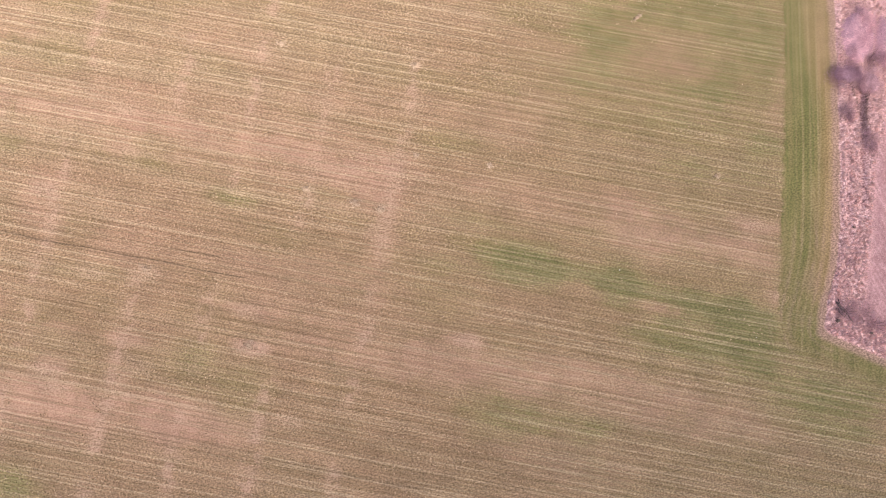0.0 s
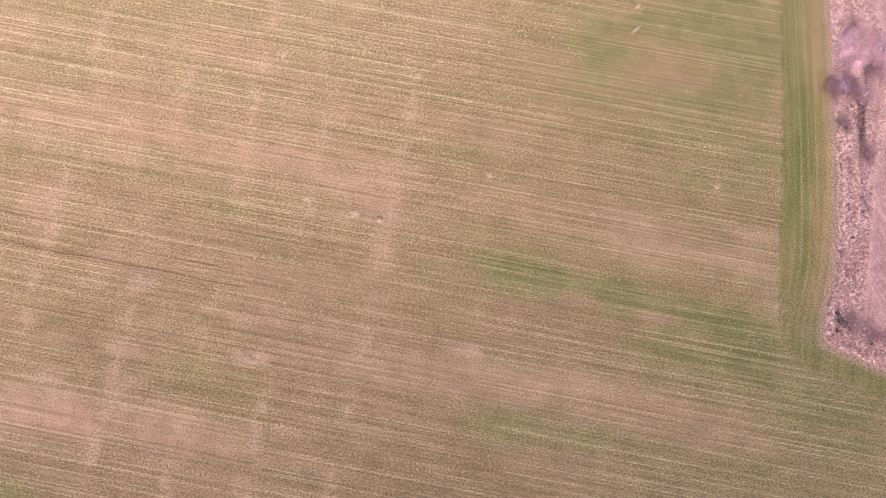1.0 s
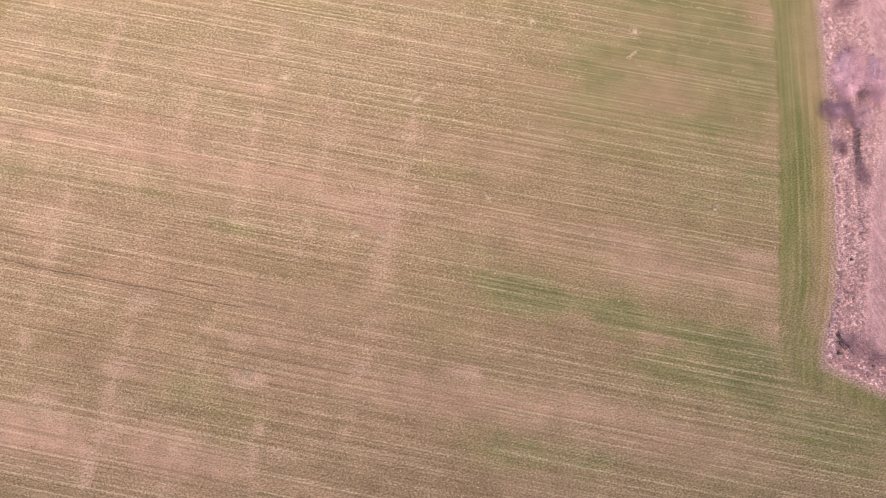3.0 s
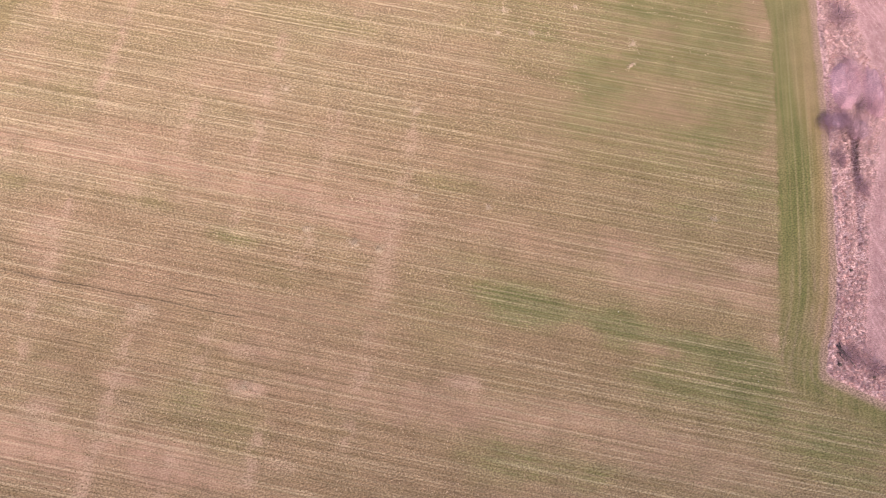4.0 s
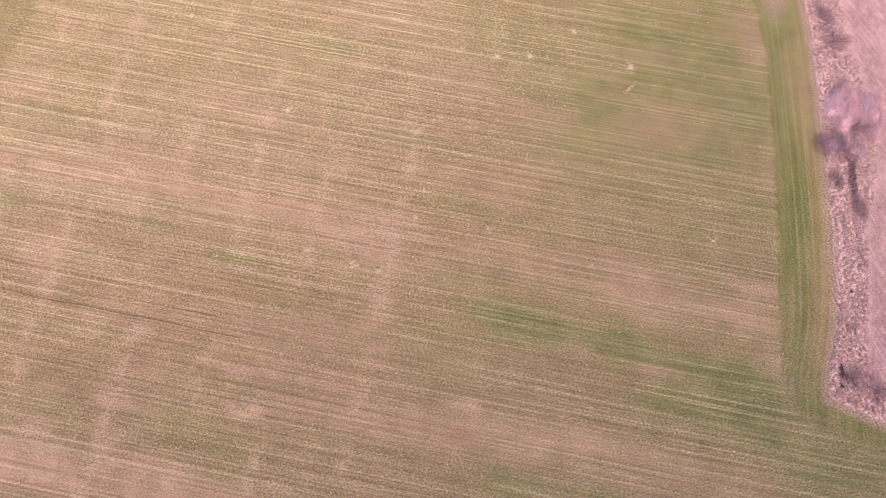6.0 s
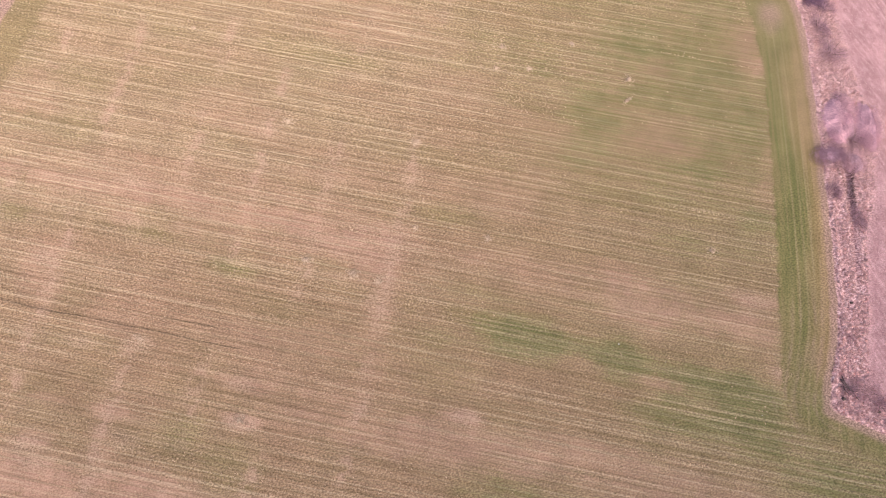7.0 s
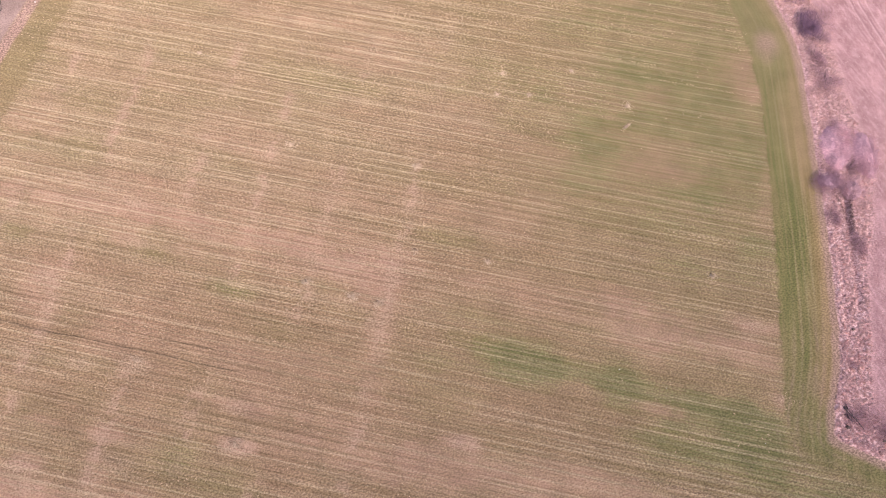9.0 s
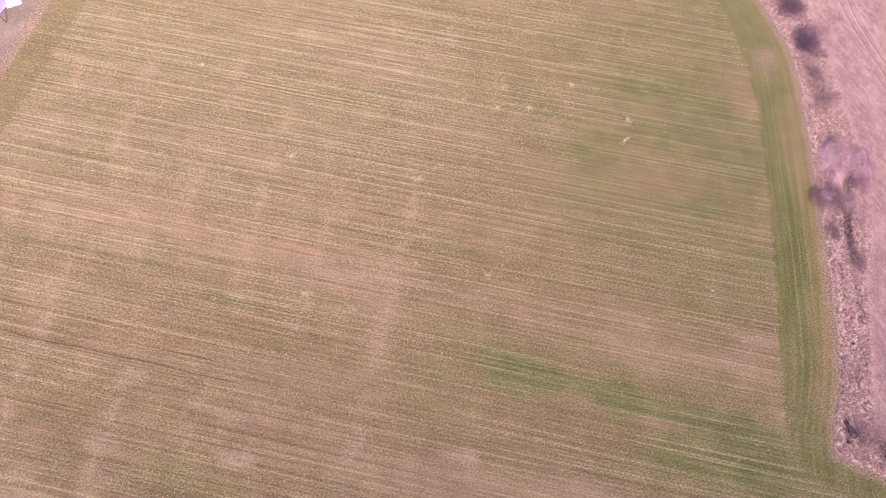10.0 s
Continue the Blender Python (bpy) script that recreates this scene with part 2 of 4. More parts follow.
def height(x, y):
    """Ground height: a nearly level field, a hummocky bank with a shallow ditch, level pasture."""
    depth = bank_depth(x, y)
    inside = step(-0.1, 1.2, depth)
    hum = 0.22 * (fnoise(x * 0.55, y * 0.45, 3) - 0.45) + 0.28 * np.exp(-((depth - 0.8) / 0.6) ** 2)
    far = step(-1, 2, x - np.interp(y, LINE_Y, BANK_FAR))
    z = inside * hum * (1 - 0.85 * far)
    d = x - np.interp(y, LINE_Y, DITCH)
    along = step(12, 22, y) * (1 - step(40, 44, y))
    wide = 0.55 + 1.3 * step(34, 41, y) * (d < 0)
    cut = np.exp(-np.abs(d / wide) ** 3) * along
    z = z - 0.9 * cut * inside
    rill = x - rill_x(y)
    z = z - 0.45 * np.exp(-np.abs(rill / 0.28) ** 3) * step(8, 11, y) * (1 - step(27, 30, y)) * inside
    near = np.exp(-(np.hypot(x, y - 20) / 160) ** 4)
    return z + near * 0.05 * (fnoise(x * 0.9 + 3, y * 0.9, 2) - 0.5)


# ---- materials ----
def material(name, rough=0.9):
    m = bpy.data.materials.new(name)
    m.use_nodes = True
    b = m.node_tree.nodes["Principled BSDF"]
    b.inputs["Roughness"].default_value = rough
    b.inputs["Specular IOR Level"].default_value = 0.15
    b.inputs["Diffuse Roughness"].default_value = 0.85 if rough > 0.8 else 0.3
    return m, m.node_tree.nodes, m.node_tree.links, b


class Net:
    """Small helper to wire shader nodes."""

    def __init__(self, m):
        self.n, self.l = m.node_tree.nodes, m.node_tree.links

    def put(self, socket, value):
        if hasattr(value, "is_linked"):
            self.l.new(value, socket)
        else:
            socket.default_value = value

    def attr(self, name):
        a = self.n.new("ShaderNodeAttribute")
        a.attribute_name = name
        return a.outputs["Fac"]

    def math(self, op, a, b=0.0, clamp=False):
        q = self.n.new("ShaderNodeMath")
        q.operation, q.use_clamp = op, clamp
        self.put(q.inputs[0], a)
        self.put(q.inputs[1], b)
        return q.outputs[0]

    def mapped(self, scale, turn=0.0, shift=(0, 0, 0)):
        tc = self.n.new("ShaderNodeTexCoord")
        spin = self.n.new("ShaderNodeMapping")
        spin.inputs["Rotation"].default_value = (0, 0, turn)
        self.l.new(tc.outputs["Object"], spin.inputs[0])
        grow = self.n.new("ShaderNodeMapping")
        grow.inputs["Scale"].default_value = scale
        grow.inputs["Location"].default_value = shift
        self.l.new(spin.outputs[0], grow.inputs[0])
        return grow.outputs[0]

    def noise(self, vec, scale=1.0, detail=2.0, rough=0.5):
        q = self.n.new("ShaderNodeTexNoise")
        q.inputs["Scale"].default_value, q.inputs["Detail"].default_value, q.inputs["Roughness"].default_value = scale, detail, rough
        if vec is not None:
            self.l.new(vec, q.inputs["Vector"])
        return q.outputs[0]

    def remap(self, v, a, b, lo=0.0, hi=1.0):
        q = self.n.new("ShaderNodeMapRange")
        self.put(q.inputs[0], v)
        for k, w in zip((1, 2, 3, 4), (a, b, lo, hi)):
            q.inputs[k].default_value = w
        return q.outputs[0]

    def mix(self, f, a, b, blend="MIX"):
        q = self.n.new("ShaderNodeMix")
        q.data_type, q.blend_type, q.clamp_factor = "RGBA", blend, True
        self.put(q.inputs[0], f)
        for s, v in ((q.inputs[6], a), (q.inputs[7], b)):
            self.put(s, v if hasattr(v, "is_linked") else (*v, 1.0))
        return q.outputs[2]

    def combine(self, x, y, z=0.0):
        q = self.n.new("ShaderNodeCombineXYZ")
        for s, v in zip(q.inputs, (x, y, z)):
            self.put(s, v)
        return q.outputs[0]

    def lanes(self, pace, width, run, shift, low, high):
        """Thin straight lines along the rows, one to a lane, set a little off its middle and broken into runs."""
        sep = self.n.new("ShaderNodeSeparateXYZ")
        self.l.new(self.mapped((1, 1, 1), -ROW), sep.inputs[0])
        across = self.math("ADD", self.math("DIVIDE", sep.outputs[1], pace), shift)
        lane = self.math("FLOOR", across)
        dice = self.n.new("ShaderNodeTexWhiteNoise")
        dice.noise_dimensions = "1D"
        self.l.new(lane, dice.inputs["W"])
        off = self.math("SUBTRACT", self.math("SUBTRACT", across, lane), self.remap(dice.outputs["Value"], 0, 1, 0.25, 0.75))
        line = self.remap(self.math("MULTIPLY", self.math("ABSOLUTE", off), pace), width, width * 0.4)
        stretch = self.noise(self.combine(self.math("MULTIPLY", sep.outputs[0], run), self.math("MULTIPLY", lane, 3.71)), 1.0, 2, 0.5)
        return self.math("MULTIPLY", line, self.remap(stretch, low, high), True)

    def bump(self, h, strength, dist):
        q = self.n.new("ShaderNodeBump")
        q.inputs["Strength"].default_value, q.inputs["Distance"].default_value = strength, dist
        self.l.new(h, q.inputs["Height"])
        return q.outputs[0]


SOIL, PINK_SOIL, OLIVE, GRASS, STRAW = (0.300, 0.194, 0.118), (0.402, 0.248, 0.173), (0.138, 0.142, 0.055), (0.140, 0.148, 0.048), (0.52, 0.415, 0.27)


def ground_material():
    m, n, l, b = material("field_ground", 0.95)
    k = Net(m)
    green, bare, straw, head = k.attr("green"), k.attr("bare"), k.attr("straw"), k.attr("head")
    bank, dirt, past, depth = k.attr("bank"), k.attr("dirt"), k.attr("past"), k.attr("depth")
    fine = k.noise(k.mapped((0.85, 1.15, 1), -ROW - 0.5), 3.0, 1, 0.5)
    grit = k.noise(k.mapped((1, 1, 1), 0.4), 4.6, 2, 0.6)
    blotch = k.noise(k.mapped((1, 1, 1)), 0.22, 4, 0.55)
    thin = k.noise(k.mapped((0.007, 1.35, 1), -ROW), 1.0, 2, 0.6)
    broad = k.noise(k.mapped((0.05, 0.34, 1), -ROW, (5, 9, 0)), 1.0, 3, 0.55)
    broken = k.noise(k.mapped((0.6, 2.7, 1), -ROW, (2, 0, 0)), 1.0, 2, 0.5)
    shown = k.noise(k.mapped((0.06, 0.4, 1), -ROW, (8, 3, 0)), 1.0, 3, 0.55)
    close = k.noise(k.mapped((0.018, 2.2, 1), -ROW, (0, 4, 0)), 1.0, 1, 0.5)
    lines = k.math("ADD", k.math("MULTIPLY", thin, 0.8), k.math("MULTIPLY", broken, 0.2))
    spun = n.new("ShaderNodeSeparateXYZ")
    l.new(k.mapped((1, 1, 1), -ROW), spun.inputs[0])
    # drilled soil
    soil = k.mix(k.remap(broad, 0.35, 0.65), SOIL, (0.262, 0.172, 0.099))
    soil = k.mix(k.math("MULTIPLY", bare, 0.88), soil, PINK_SOIL)
    soil = k.mix(k.attr("soil_dark"), soil, k.mix(bare, (0.205, 0.138, 0.082), (0.320, 0.200, 0.145)))
    soil = k.mix(k.math("MULTIPLY", k.math("MULTIPLY", k.remap(straw, 0.30, 0.56, 0.0, 0.52), k.remap(bare, 0.1, 0.6, 1.0, 0.1)), k.remap(broad, 0.3, 0.6, 0.55, 1.0)), soil, (0.318, 0.246, 0.148))
    soil = k.mix(k.math("MULTIPLY", k.remap(lines, 0.46, 0.38, 0.0, 0.12), k.remap(shown, 0.62, 0.38, 0.15, 1.0)), soil, (0.150, 0.102, 0.058))
    soil = k.mix(k.math("MULTIPLY", k.remap(close, 0.48, 0.36), k.remap(straw, 0.15, 0.5, 0.46, 0.40)), soil, (0.165, 0.115, 0.064))
    leaf = k.math("MULTIPLY", k.math("MULTIPLY", green, k.remap(bare, 0.0, 1.0, 1.0, 0.2)), k.math("ADD", k.remap(k.math("ADD", fine, k.math("MULTIPLY", broken, 0.7)), 0.60, 1.0, 0.55, 1.05), k.remap(close, 0.6, 0.4, -0.15, 0.25)), True)
    col = k.mix(k.math("MULTIPLY", leaf, 1.7, True), soil, (0.228, 0.190, 0.086))
    col = k.mix(k.remap(leaf, 0.42, 1.05, 0.0, 0.9), col, OLIVE)
    line = k.remap(k.math("ADD", lines, k.math("MULTIPLY", straw, 0.03)), 0.545, 0.590)
    line = k.math("MULTIPLY", k.math("MULTIPLY", line, k.remap(shown, 0.38, 0.58, 0.3, 1.0)), 0.3)
    line = k.math("MAXIMUM", line, k.math("MAXIMUM", k.lanes(1.5, 0.21, 0.035, 0.0, 0.42, 0.58), k.lanes(2.3, 0.24, 0.028, 0.4, 0.46, 0.60)))
    line = k.math("MAXIMUM", line, k.math("MULTIPLY", k.lanes(0.75, 0.20, 0.05, 0.2, 0.38, 0.56), 0.5))
    line = k.math("MAXIMUM", line, k.math("MULTIPLY", k.remap(close, 0.54, 0.66), k.remap(straw, 0.15, 0.5, 0.34, 0.28)))
    line = k.math("MULTIPLY", line, k.remap(grit, 0.3, 0.6, 0.5, 1.0))
    col = k.mix(k.math("MULTIPLY", line, k.math("MAXIMUM", k.remap(straw, 0.0, 0.5, 0.34, 0.82), k.remap(spun.outputs[1], 40, 65, 0.52, 0.0))), col, STRAW)
    col = k.mix(k.math("MULTIPLY", k.attr("pale"), k.remap(fine, 0.35, 0.6, 0.15, 0.75)), col, (0.50, 0.365, 0.27))
    for at, u0, u1, w in ((-4.15, -87, -36, 0.75), (-1.16, -54, -42, 0.6), (-23.4, -58, -52, 0.55), (-36.0, -29, 4, 0.4)):
        off = k.math("ABSOLUTE", k.math("SUBTRACT", k.math("ADD", spun.outputs[1], k.math("MULTIPLY", k.math("SUBTRACT", shown, 0.5), 1.2)), at))
        span = k.math("MULTIPLY", k.remap(spun.outputs[0], u0, u0 + 3), k.remap(spun.outputs[0], u1, u1 - 3))
        cut = k.math("MULTIPLY", k.math("MULTIPLY", k.remap(off, 0.22, 0.08, 0.0, w), span), k.remap(broken, 0.25, 0.5, 0.5, 1.0))
        col = k.mix(cut, col, (0.105, 0.072, 0.042))
    # headland turf with wheel lines along the bank
    tc = n.new("ShaderNodeTexCoord")
    sep = n.new("ShaderNodeSeparateXYZ")
    l.new(tc.outputs["Object"], sep.inputs[0])
    streak = k.noise(k.combine(k.math("MULTIPLY", k.attr("lap"), 0.9), k.math("MULTIPLY", sep.outputs[1], 0.03)), 1.0, 2, 0.55)
    patch = k.noise(k.combine(k.math("MULTIPLY", depth, 0.22), k.math("MULTIPLY", sep.outputs[1], 0.045)), 1.0, 3, 0.5)
    turf = k.mix(k.remap(streak, 0.40, 0.72), GRASS, (0.235, 0.200, 0.085))
    edge = k.math("MULTIPLY", k.remap(k.math("ADD", k.math("ADD", depth, k.math("MULTIPLY", k.attr("worn"), 4.0)), k.math("MULTIPLY", patch, 5.0)), -0.4, 2.6), k.math("MULTIPLY", k.math("MULTIPLY", k.attr("worn"), 1.7, True), 0.85))
    turf = k.mix(edge, turf, k.mix(k.remap(streak, 0.44, 0.58), (0.302, 0.206, 0.098), (0.378, 0.256, 0.142)))
    turf = k.mix(k.math("MULTIPLY", k.remap(patch, 0.46, 0.66), 0.5), turf, (0.255, 0.195, 0.095))
    turf = k.mix(k.math("MULTIPLY", k.remap(grit, 0.35, 0.75), 0.35), turf, (0.10, 0.10, 0.045))
    for at, w in ((-6.9, 0.26), (-5.4, 0.22), (-3.9, 0.20), (-8.3, 0.12)):
        rail = k.remap(k.math("ABSOLUTE", k.math("SUBTRACT", k.attr("lap"), k.math("ADD", k.math("MULTIPLY", patch, 0.6), at - 0.3))), 0.26, 0.08, 0.0, w)
        turf = k.mix(k.math("MULTIPLY", rail, k.remap(streak, 0.35, 0.55, 0.4, 1.0)), turf, (0.36, 0.30, 0.16))
    turf = k.mix(k.remap(sep.outputs[1], 30, 75, 0.0, 0.6), turf, (0.215, 0.180, 0.090))
    turf = k.mix(k.remap(sep.outputs[0], -55, -65, 0.0, 0.8), turf, k.mix(k.remap(patch, 0.35, 0.65), (0.195, 0.172, 0.075), (0.285, 0.215, 0.108)))
    col = k.mix(head, col, turf)
    # dry rough grass and pasture
    dry = k.mix(k.remap(fine, 0.3, 0.7), (0.45, 0.272, 0.262), (0.66, 0.435, 0.41))
    col = k.mix(bank, col, dry)
    mottle = k.noise(k.mapped((1.1, 0.5, 1), 0.35), 0.9, 5, 0.65)
    lawn = k.mix(k.remap(k.math("ADD", k.math("MULTIPLY", blotch, 0.4), k.math("MULTIPLY", mottle, 0.6)), 0.38, 0.62), (0.36, 0.202, 0.202), (0.49, 0.300, 0.292))
    lawn = k.mix(k.math("MULTIPLY", k.remap(fine, 0.42, 0.7), 0.5), lawn, (0.30, 0.170, 0.165))
    lawn = k.mix(k.math("MULTIPLY", k.remap(k.noise(k.mapped((0.5, 1.6, 1), 1.1), 0.8, 4, 0.65), 0.48, 0.62), 0.5), lawn, (0.585, 0.385, 0.37))
    way = k.math("ADD", k.attr("rut"), k.math("MULTIPLY", k.math("SUBTRACT", blotch, 0.5), 1.2))
    for at, w, tint in ((0.0, 0.5, (0.60, 0.41, 0.39)), (0.42, 0.6, (0.27, 0.15, 0.155)), (1.9, 0.6, (0.60, 0.41, 0.39)), (2.3, 0.6, (0.27, 0.15, 0.155)), (3.6, 0.6, (0.60, 0.41, 0.39)), (-1.3, 0.45, (0.30, 0.17, 0.17))):
        track = k.remap(k.math("ABSOLUTE", k.math("SUBTRACT", way, at)), 0.34, 0.12, 0.0, w)
        lawn = k.mix(k.math("MULTIPLY", k.math("MULTIPLY", track, k.attr("used")), k.remap(mottle, 0.35, 0.6, 0.3, 1.0)), lawn, tint)
    col = k.mix(k.math("MULTIPLY", past, bank), col, lawn)
    col = k.mix(k.math("MULTIPLY", dirt, 0.85), col, k.mix(k.remap(fine, 0.3, 0.7), (0.29, 0.188, 0.155), (0.42, 0.275, 0.225)))
    col = k.mix(k.math("MULTIPLY", k.attr("rough"), 0.9), col, k.mix(k.remap(k.math("ADD", k.math("MULTIPLY", fine, 0.6), k.math("MULTIPLY", blotch, 0.4)), 0.38, 0.62), (0.225, 0.163, 0.135), (0.325, 0.240, 0.200)))
    # uneven tone, clods
    col = k.mix(0.5, col, k.mix(k.remap(blotch, 0.3, 0.7), (0.40, 0.40, 0.40), (0.60, 0.60, 0.60)), "OVERLAY")
    col = k.mix(k.math("SUBTRACT", k.math("MAXIMUM", k.remap(straw, 0.0, 0.26, 0.34, 0.96), k.remap(sep.outputs[1], 30, 52, 0.84, 0.0)), k.math("MULTIPLY", k.math("MAXIMUM", k.math("MAXIMUM", k.math("MULTIPLY", past, 0.45), k.math("MAXIMUM", k.math("MULTIPLY", head, 0.3), k.attr("rough"))), k.math("MULTIPLY", bare, 0.7)), 0.62)), col, k.mix(k.remap(fine, 0.36, 0.64), (0.32, 0.32, 0.32), (0.68, 0.68, 0.68)), "OVERLAY")
    col = k.mix(0.25, col, k.mix(k.remap(grit, 0.3, 0.7), (0.32, 0.32, 0.32), (0.68, 0.68, 0.68)), "OVERLAY")
    l.new(col, b.inputs["Base Color"])
    hgt = k.math("ADD", k.math("MULTIPLY", fine, 0.6), k.math("ADD", k.math("MULTIPLY", grit, 0.35), k.math("MULTIPLY", thin, 0.5)))
    l.new(k.bump(hgt, 0.8, 0.16), b.inputs["Normal"])
    return m


def blade_material(name, dark, light, other=None, rough=0.85):
    """Leaf or straw whose tone follows the mesh's own values, plus a change from blade to blade."""
    m, n, l, b = material(name, rough)
    k = Net(m)
    geo = n.new("ShaderNodeNewGeometry")
    col = k.mix(geo.outputs["Random Per Island"], dark, light)
    if other:
        col = k.mix(k.attr("tone"), col, other)
    spot = k.noise(k.mapped((1, 1, 1)), 0.7, 3)
    col = k.mix(0.5, col, k.mix(k.remap(spot, 0.3, 0.7), (0.38, 0.38, 0.38), (0.62, 0.62, 0.62)), "OVERLAY")
    l.new(col, b.inputs["Base Color"])
    return m


M_GROUND = ground_material()
M_CROP = blade_material("crop_leaf", (0.205, 0.15, 0.08), (0.36, 0.26, 0.142), (0.142, 0.142, 0.060))
M_STRAW = blade_material("straw_stalk", (0.40, 0.285, 0.18), (0.66, 0.50, 0.335))
M_PALE_STRAW = blade_material("bleached_straw", (0.46, 0.352, 0.238), (0.65, 0.51, 0.37))
M_DRY = blade_material("dry_grass", (0.60, 0.385, 0.355), (0.88, 0.63, 0.575), (0.26, 0.150, 0.135))
M_REED = blade_material("dead_reed", (0.10, 0.06, 0.05), (0.22, 0.14, 0.12))
M_TWIG = blade_material("purple_twig", (0.33, 0.19, 0.22), (0.55, 0.35, 0.385), (0.68, 0.455, 0.465))
M_DARK_TWIG = blade_material("dark_twig", (0.29, 0.165, 0.215), (0.50, 0.31, 0.37), (0.60, 0.39, 0.42))
M_BLUE_TWIG = blade_material("dark_blue_twig", (0.17, 0.10, 0.16), (0.38, 0.23, 0.32), (0.56, 0.36, 0.40))
M_PALE_TWIG = blade_material("pale_twig", (0.56, 0.34, 0.385), (0.94, 0.65, 0.675), (0.50, 0.33, 0.34))


def bark_material():
    m, n, l, b = material("grey_bark", 0.9)
    k = Net(m)
    s = k.noise(k.mapped((9, 9, 1.2)), 2.0, 4, 0.6)
    l.new(k.mix(k.remap(s, 0.3, 0.7), (0.06, 0.042, 0.042), (0.20, 0.145, 0.135)), b.inputs["Base Color"])
    l.new(k.bump(s, 0.6, 0.02), b.inputs["Normal"])
    return m


def plain_material(name, a, c, scale, rough, depth=0.01):
    m, n, l, b = material(name, rough)
    k = Net(m)
    s = k.noise(k.mapped((1, 1, 1)), scale, 4, 0.6)
    l.new(k.mix(k.remap(s, 0.3, 0.7), a, c), b.inputs["Base Color"])
    l.new(k.bump(s, 0.5, depth), b.inputs["Normal"])
    return m


def core_material(name, dark, light, spots):
    m, n, l, b = material(name, 0.95)
    k = Net(m)
    hair = k.noise(k.mapped((1.5, 6, 3), 0.35), 1.5, 5, 0.7)
    spot = k.noise(k.mapped((1, 1, 1)), 0.55, 3, 0.5)
    col = k.mix(k.remap(hair, 0.36, 0.64), dark, light)
    col = k.mix(k.math("MULTIPLY", k.remap(spot, 0.5, 0.72), 0.45), col, spots)
    l.new(col, b.inputs["Base Color"])
    l.new(k.bump(hair, 1.0, 0.4), b.inputs["Normal"])
    return m


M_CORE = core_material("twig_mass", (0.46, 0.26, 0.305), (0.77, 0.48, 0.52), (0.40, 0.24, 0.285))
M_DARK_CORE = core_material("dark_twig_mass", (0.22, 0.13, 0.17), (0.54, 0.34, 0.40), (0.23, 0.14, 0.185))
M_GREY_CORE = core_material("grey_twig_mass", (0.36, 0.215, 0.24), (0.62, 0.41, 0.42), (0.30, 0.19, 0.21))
M_BARK = bark_material()
M_STONE = plain_material("pale_stone", (0.55, 0.53, 0.50), (0.80, 0.78, 0.74), 4, 0.8)
M_SHEET = plain_material("white_plastic_sheet", (0.62, 0.60, 0.68), (0.85, 0.83, 0.88), 0.8, 0.45)
M_LILAC = plain_material("lilac_plastic_sheet", (0.42, 0.33, 0.64), (0.56, 0.47, 0.76), 0.8, 0.5)
M_POST = plain_material("weathered_post", (0.07, 0.05, 0.045), (0.17, 0.13, 0.11), 6, 0.85)


# ---- mesh helpers ----
def mesh_from(name, verts, faces, mat, tone=None):
    """A mesh out of arrays: verts (n, 3), faces (m, 3) or (m, 4)."""
    me = bpy.data.meshes.new(name)
    nv, nf, side = len(verts), len(faces), faces.shape[1]
    me.vertices.add(nv)
    me.vertices.foreach_set("co", np.ascontiguousarray(verts, dtype=np.float32).ravel())
    me.loops.add(nf * side)
    me.loops.foreach_set("vertex_index", np.ascontiguousarray(faces, dtype=np.int32).ravel())
    me.polygons.add(nf)
    me.polygons.foreach_set("loop_start", np.arange(nf, dtype=np.int32) * side)
    me.polygons.foreach_set("loop_total", np.full(nf, side, dtype=np.int32))
    if tone is not None:
        a = me.attributes.new("tone", "FLOAT", "POINT")
        a.data.foreach_set("value", np.ascontiguousarray(tone, dtype=np.float32))
    me.update(calc_edges=True)
    me.materials.append(mat)
    return me


def part(name, bm, mat, parent, label=""):
    me = bpy.data.meshes.new(name)
    bm.to_mesh(me)
    bm.free()
    me.materials.append(mat)
    for p in me.polygons:
        p.use_smooth = True
    ob = new(name, me)
    ob.parent = parent
    return tagged(ob, label)


def blades(base, tip, width):
    """Tapering blades, one triangle pair each, from base to tip."""
    n = len(base)
    way = tip - base
    side = np.cross(way, rng.normal(size=(n, 3)))
    side /= np.linalg.norm(side, axis=1, keepdims=True) + 1e-9
    w = np.broadcast_to(np.asarray(width, dtype=float), (n,))[:, None]
    v = np.stack([base - side * w * 0.5, base + side * w * 0.5, tip + side * w * 0.15, tip - side * w * 0.15], 1).reshape(-1, 3)
    return v, np.arange(4 * n).reshape(n, 4)


# ---- ground: one sheet out to the horizon ----
def ladder(lo, hi, fine, far):
    mid = np.arange(lo, hi + fine * 0.5, fine)
    out = np.cumsum(fine * 1.28 ** np.arange(1, 60))
    out = out[out < far]
    return np.concatenate([lo - out[::-1], mid, hi + out])


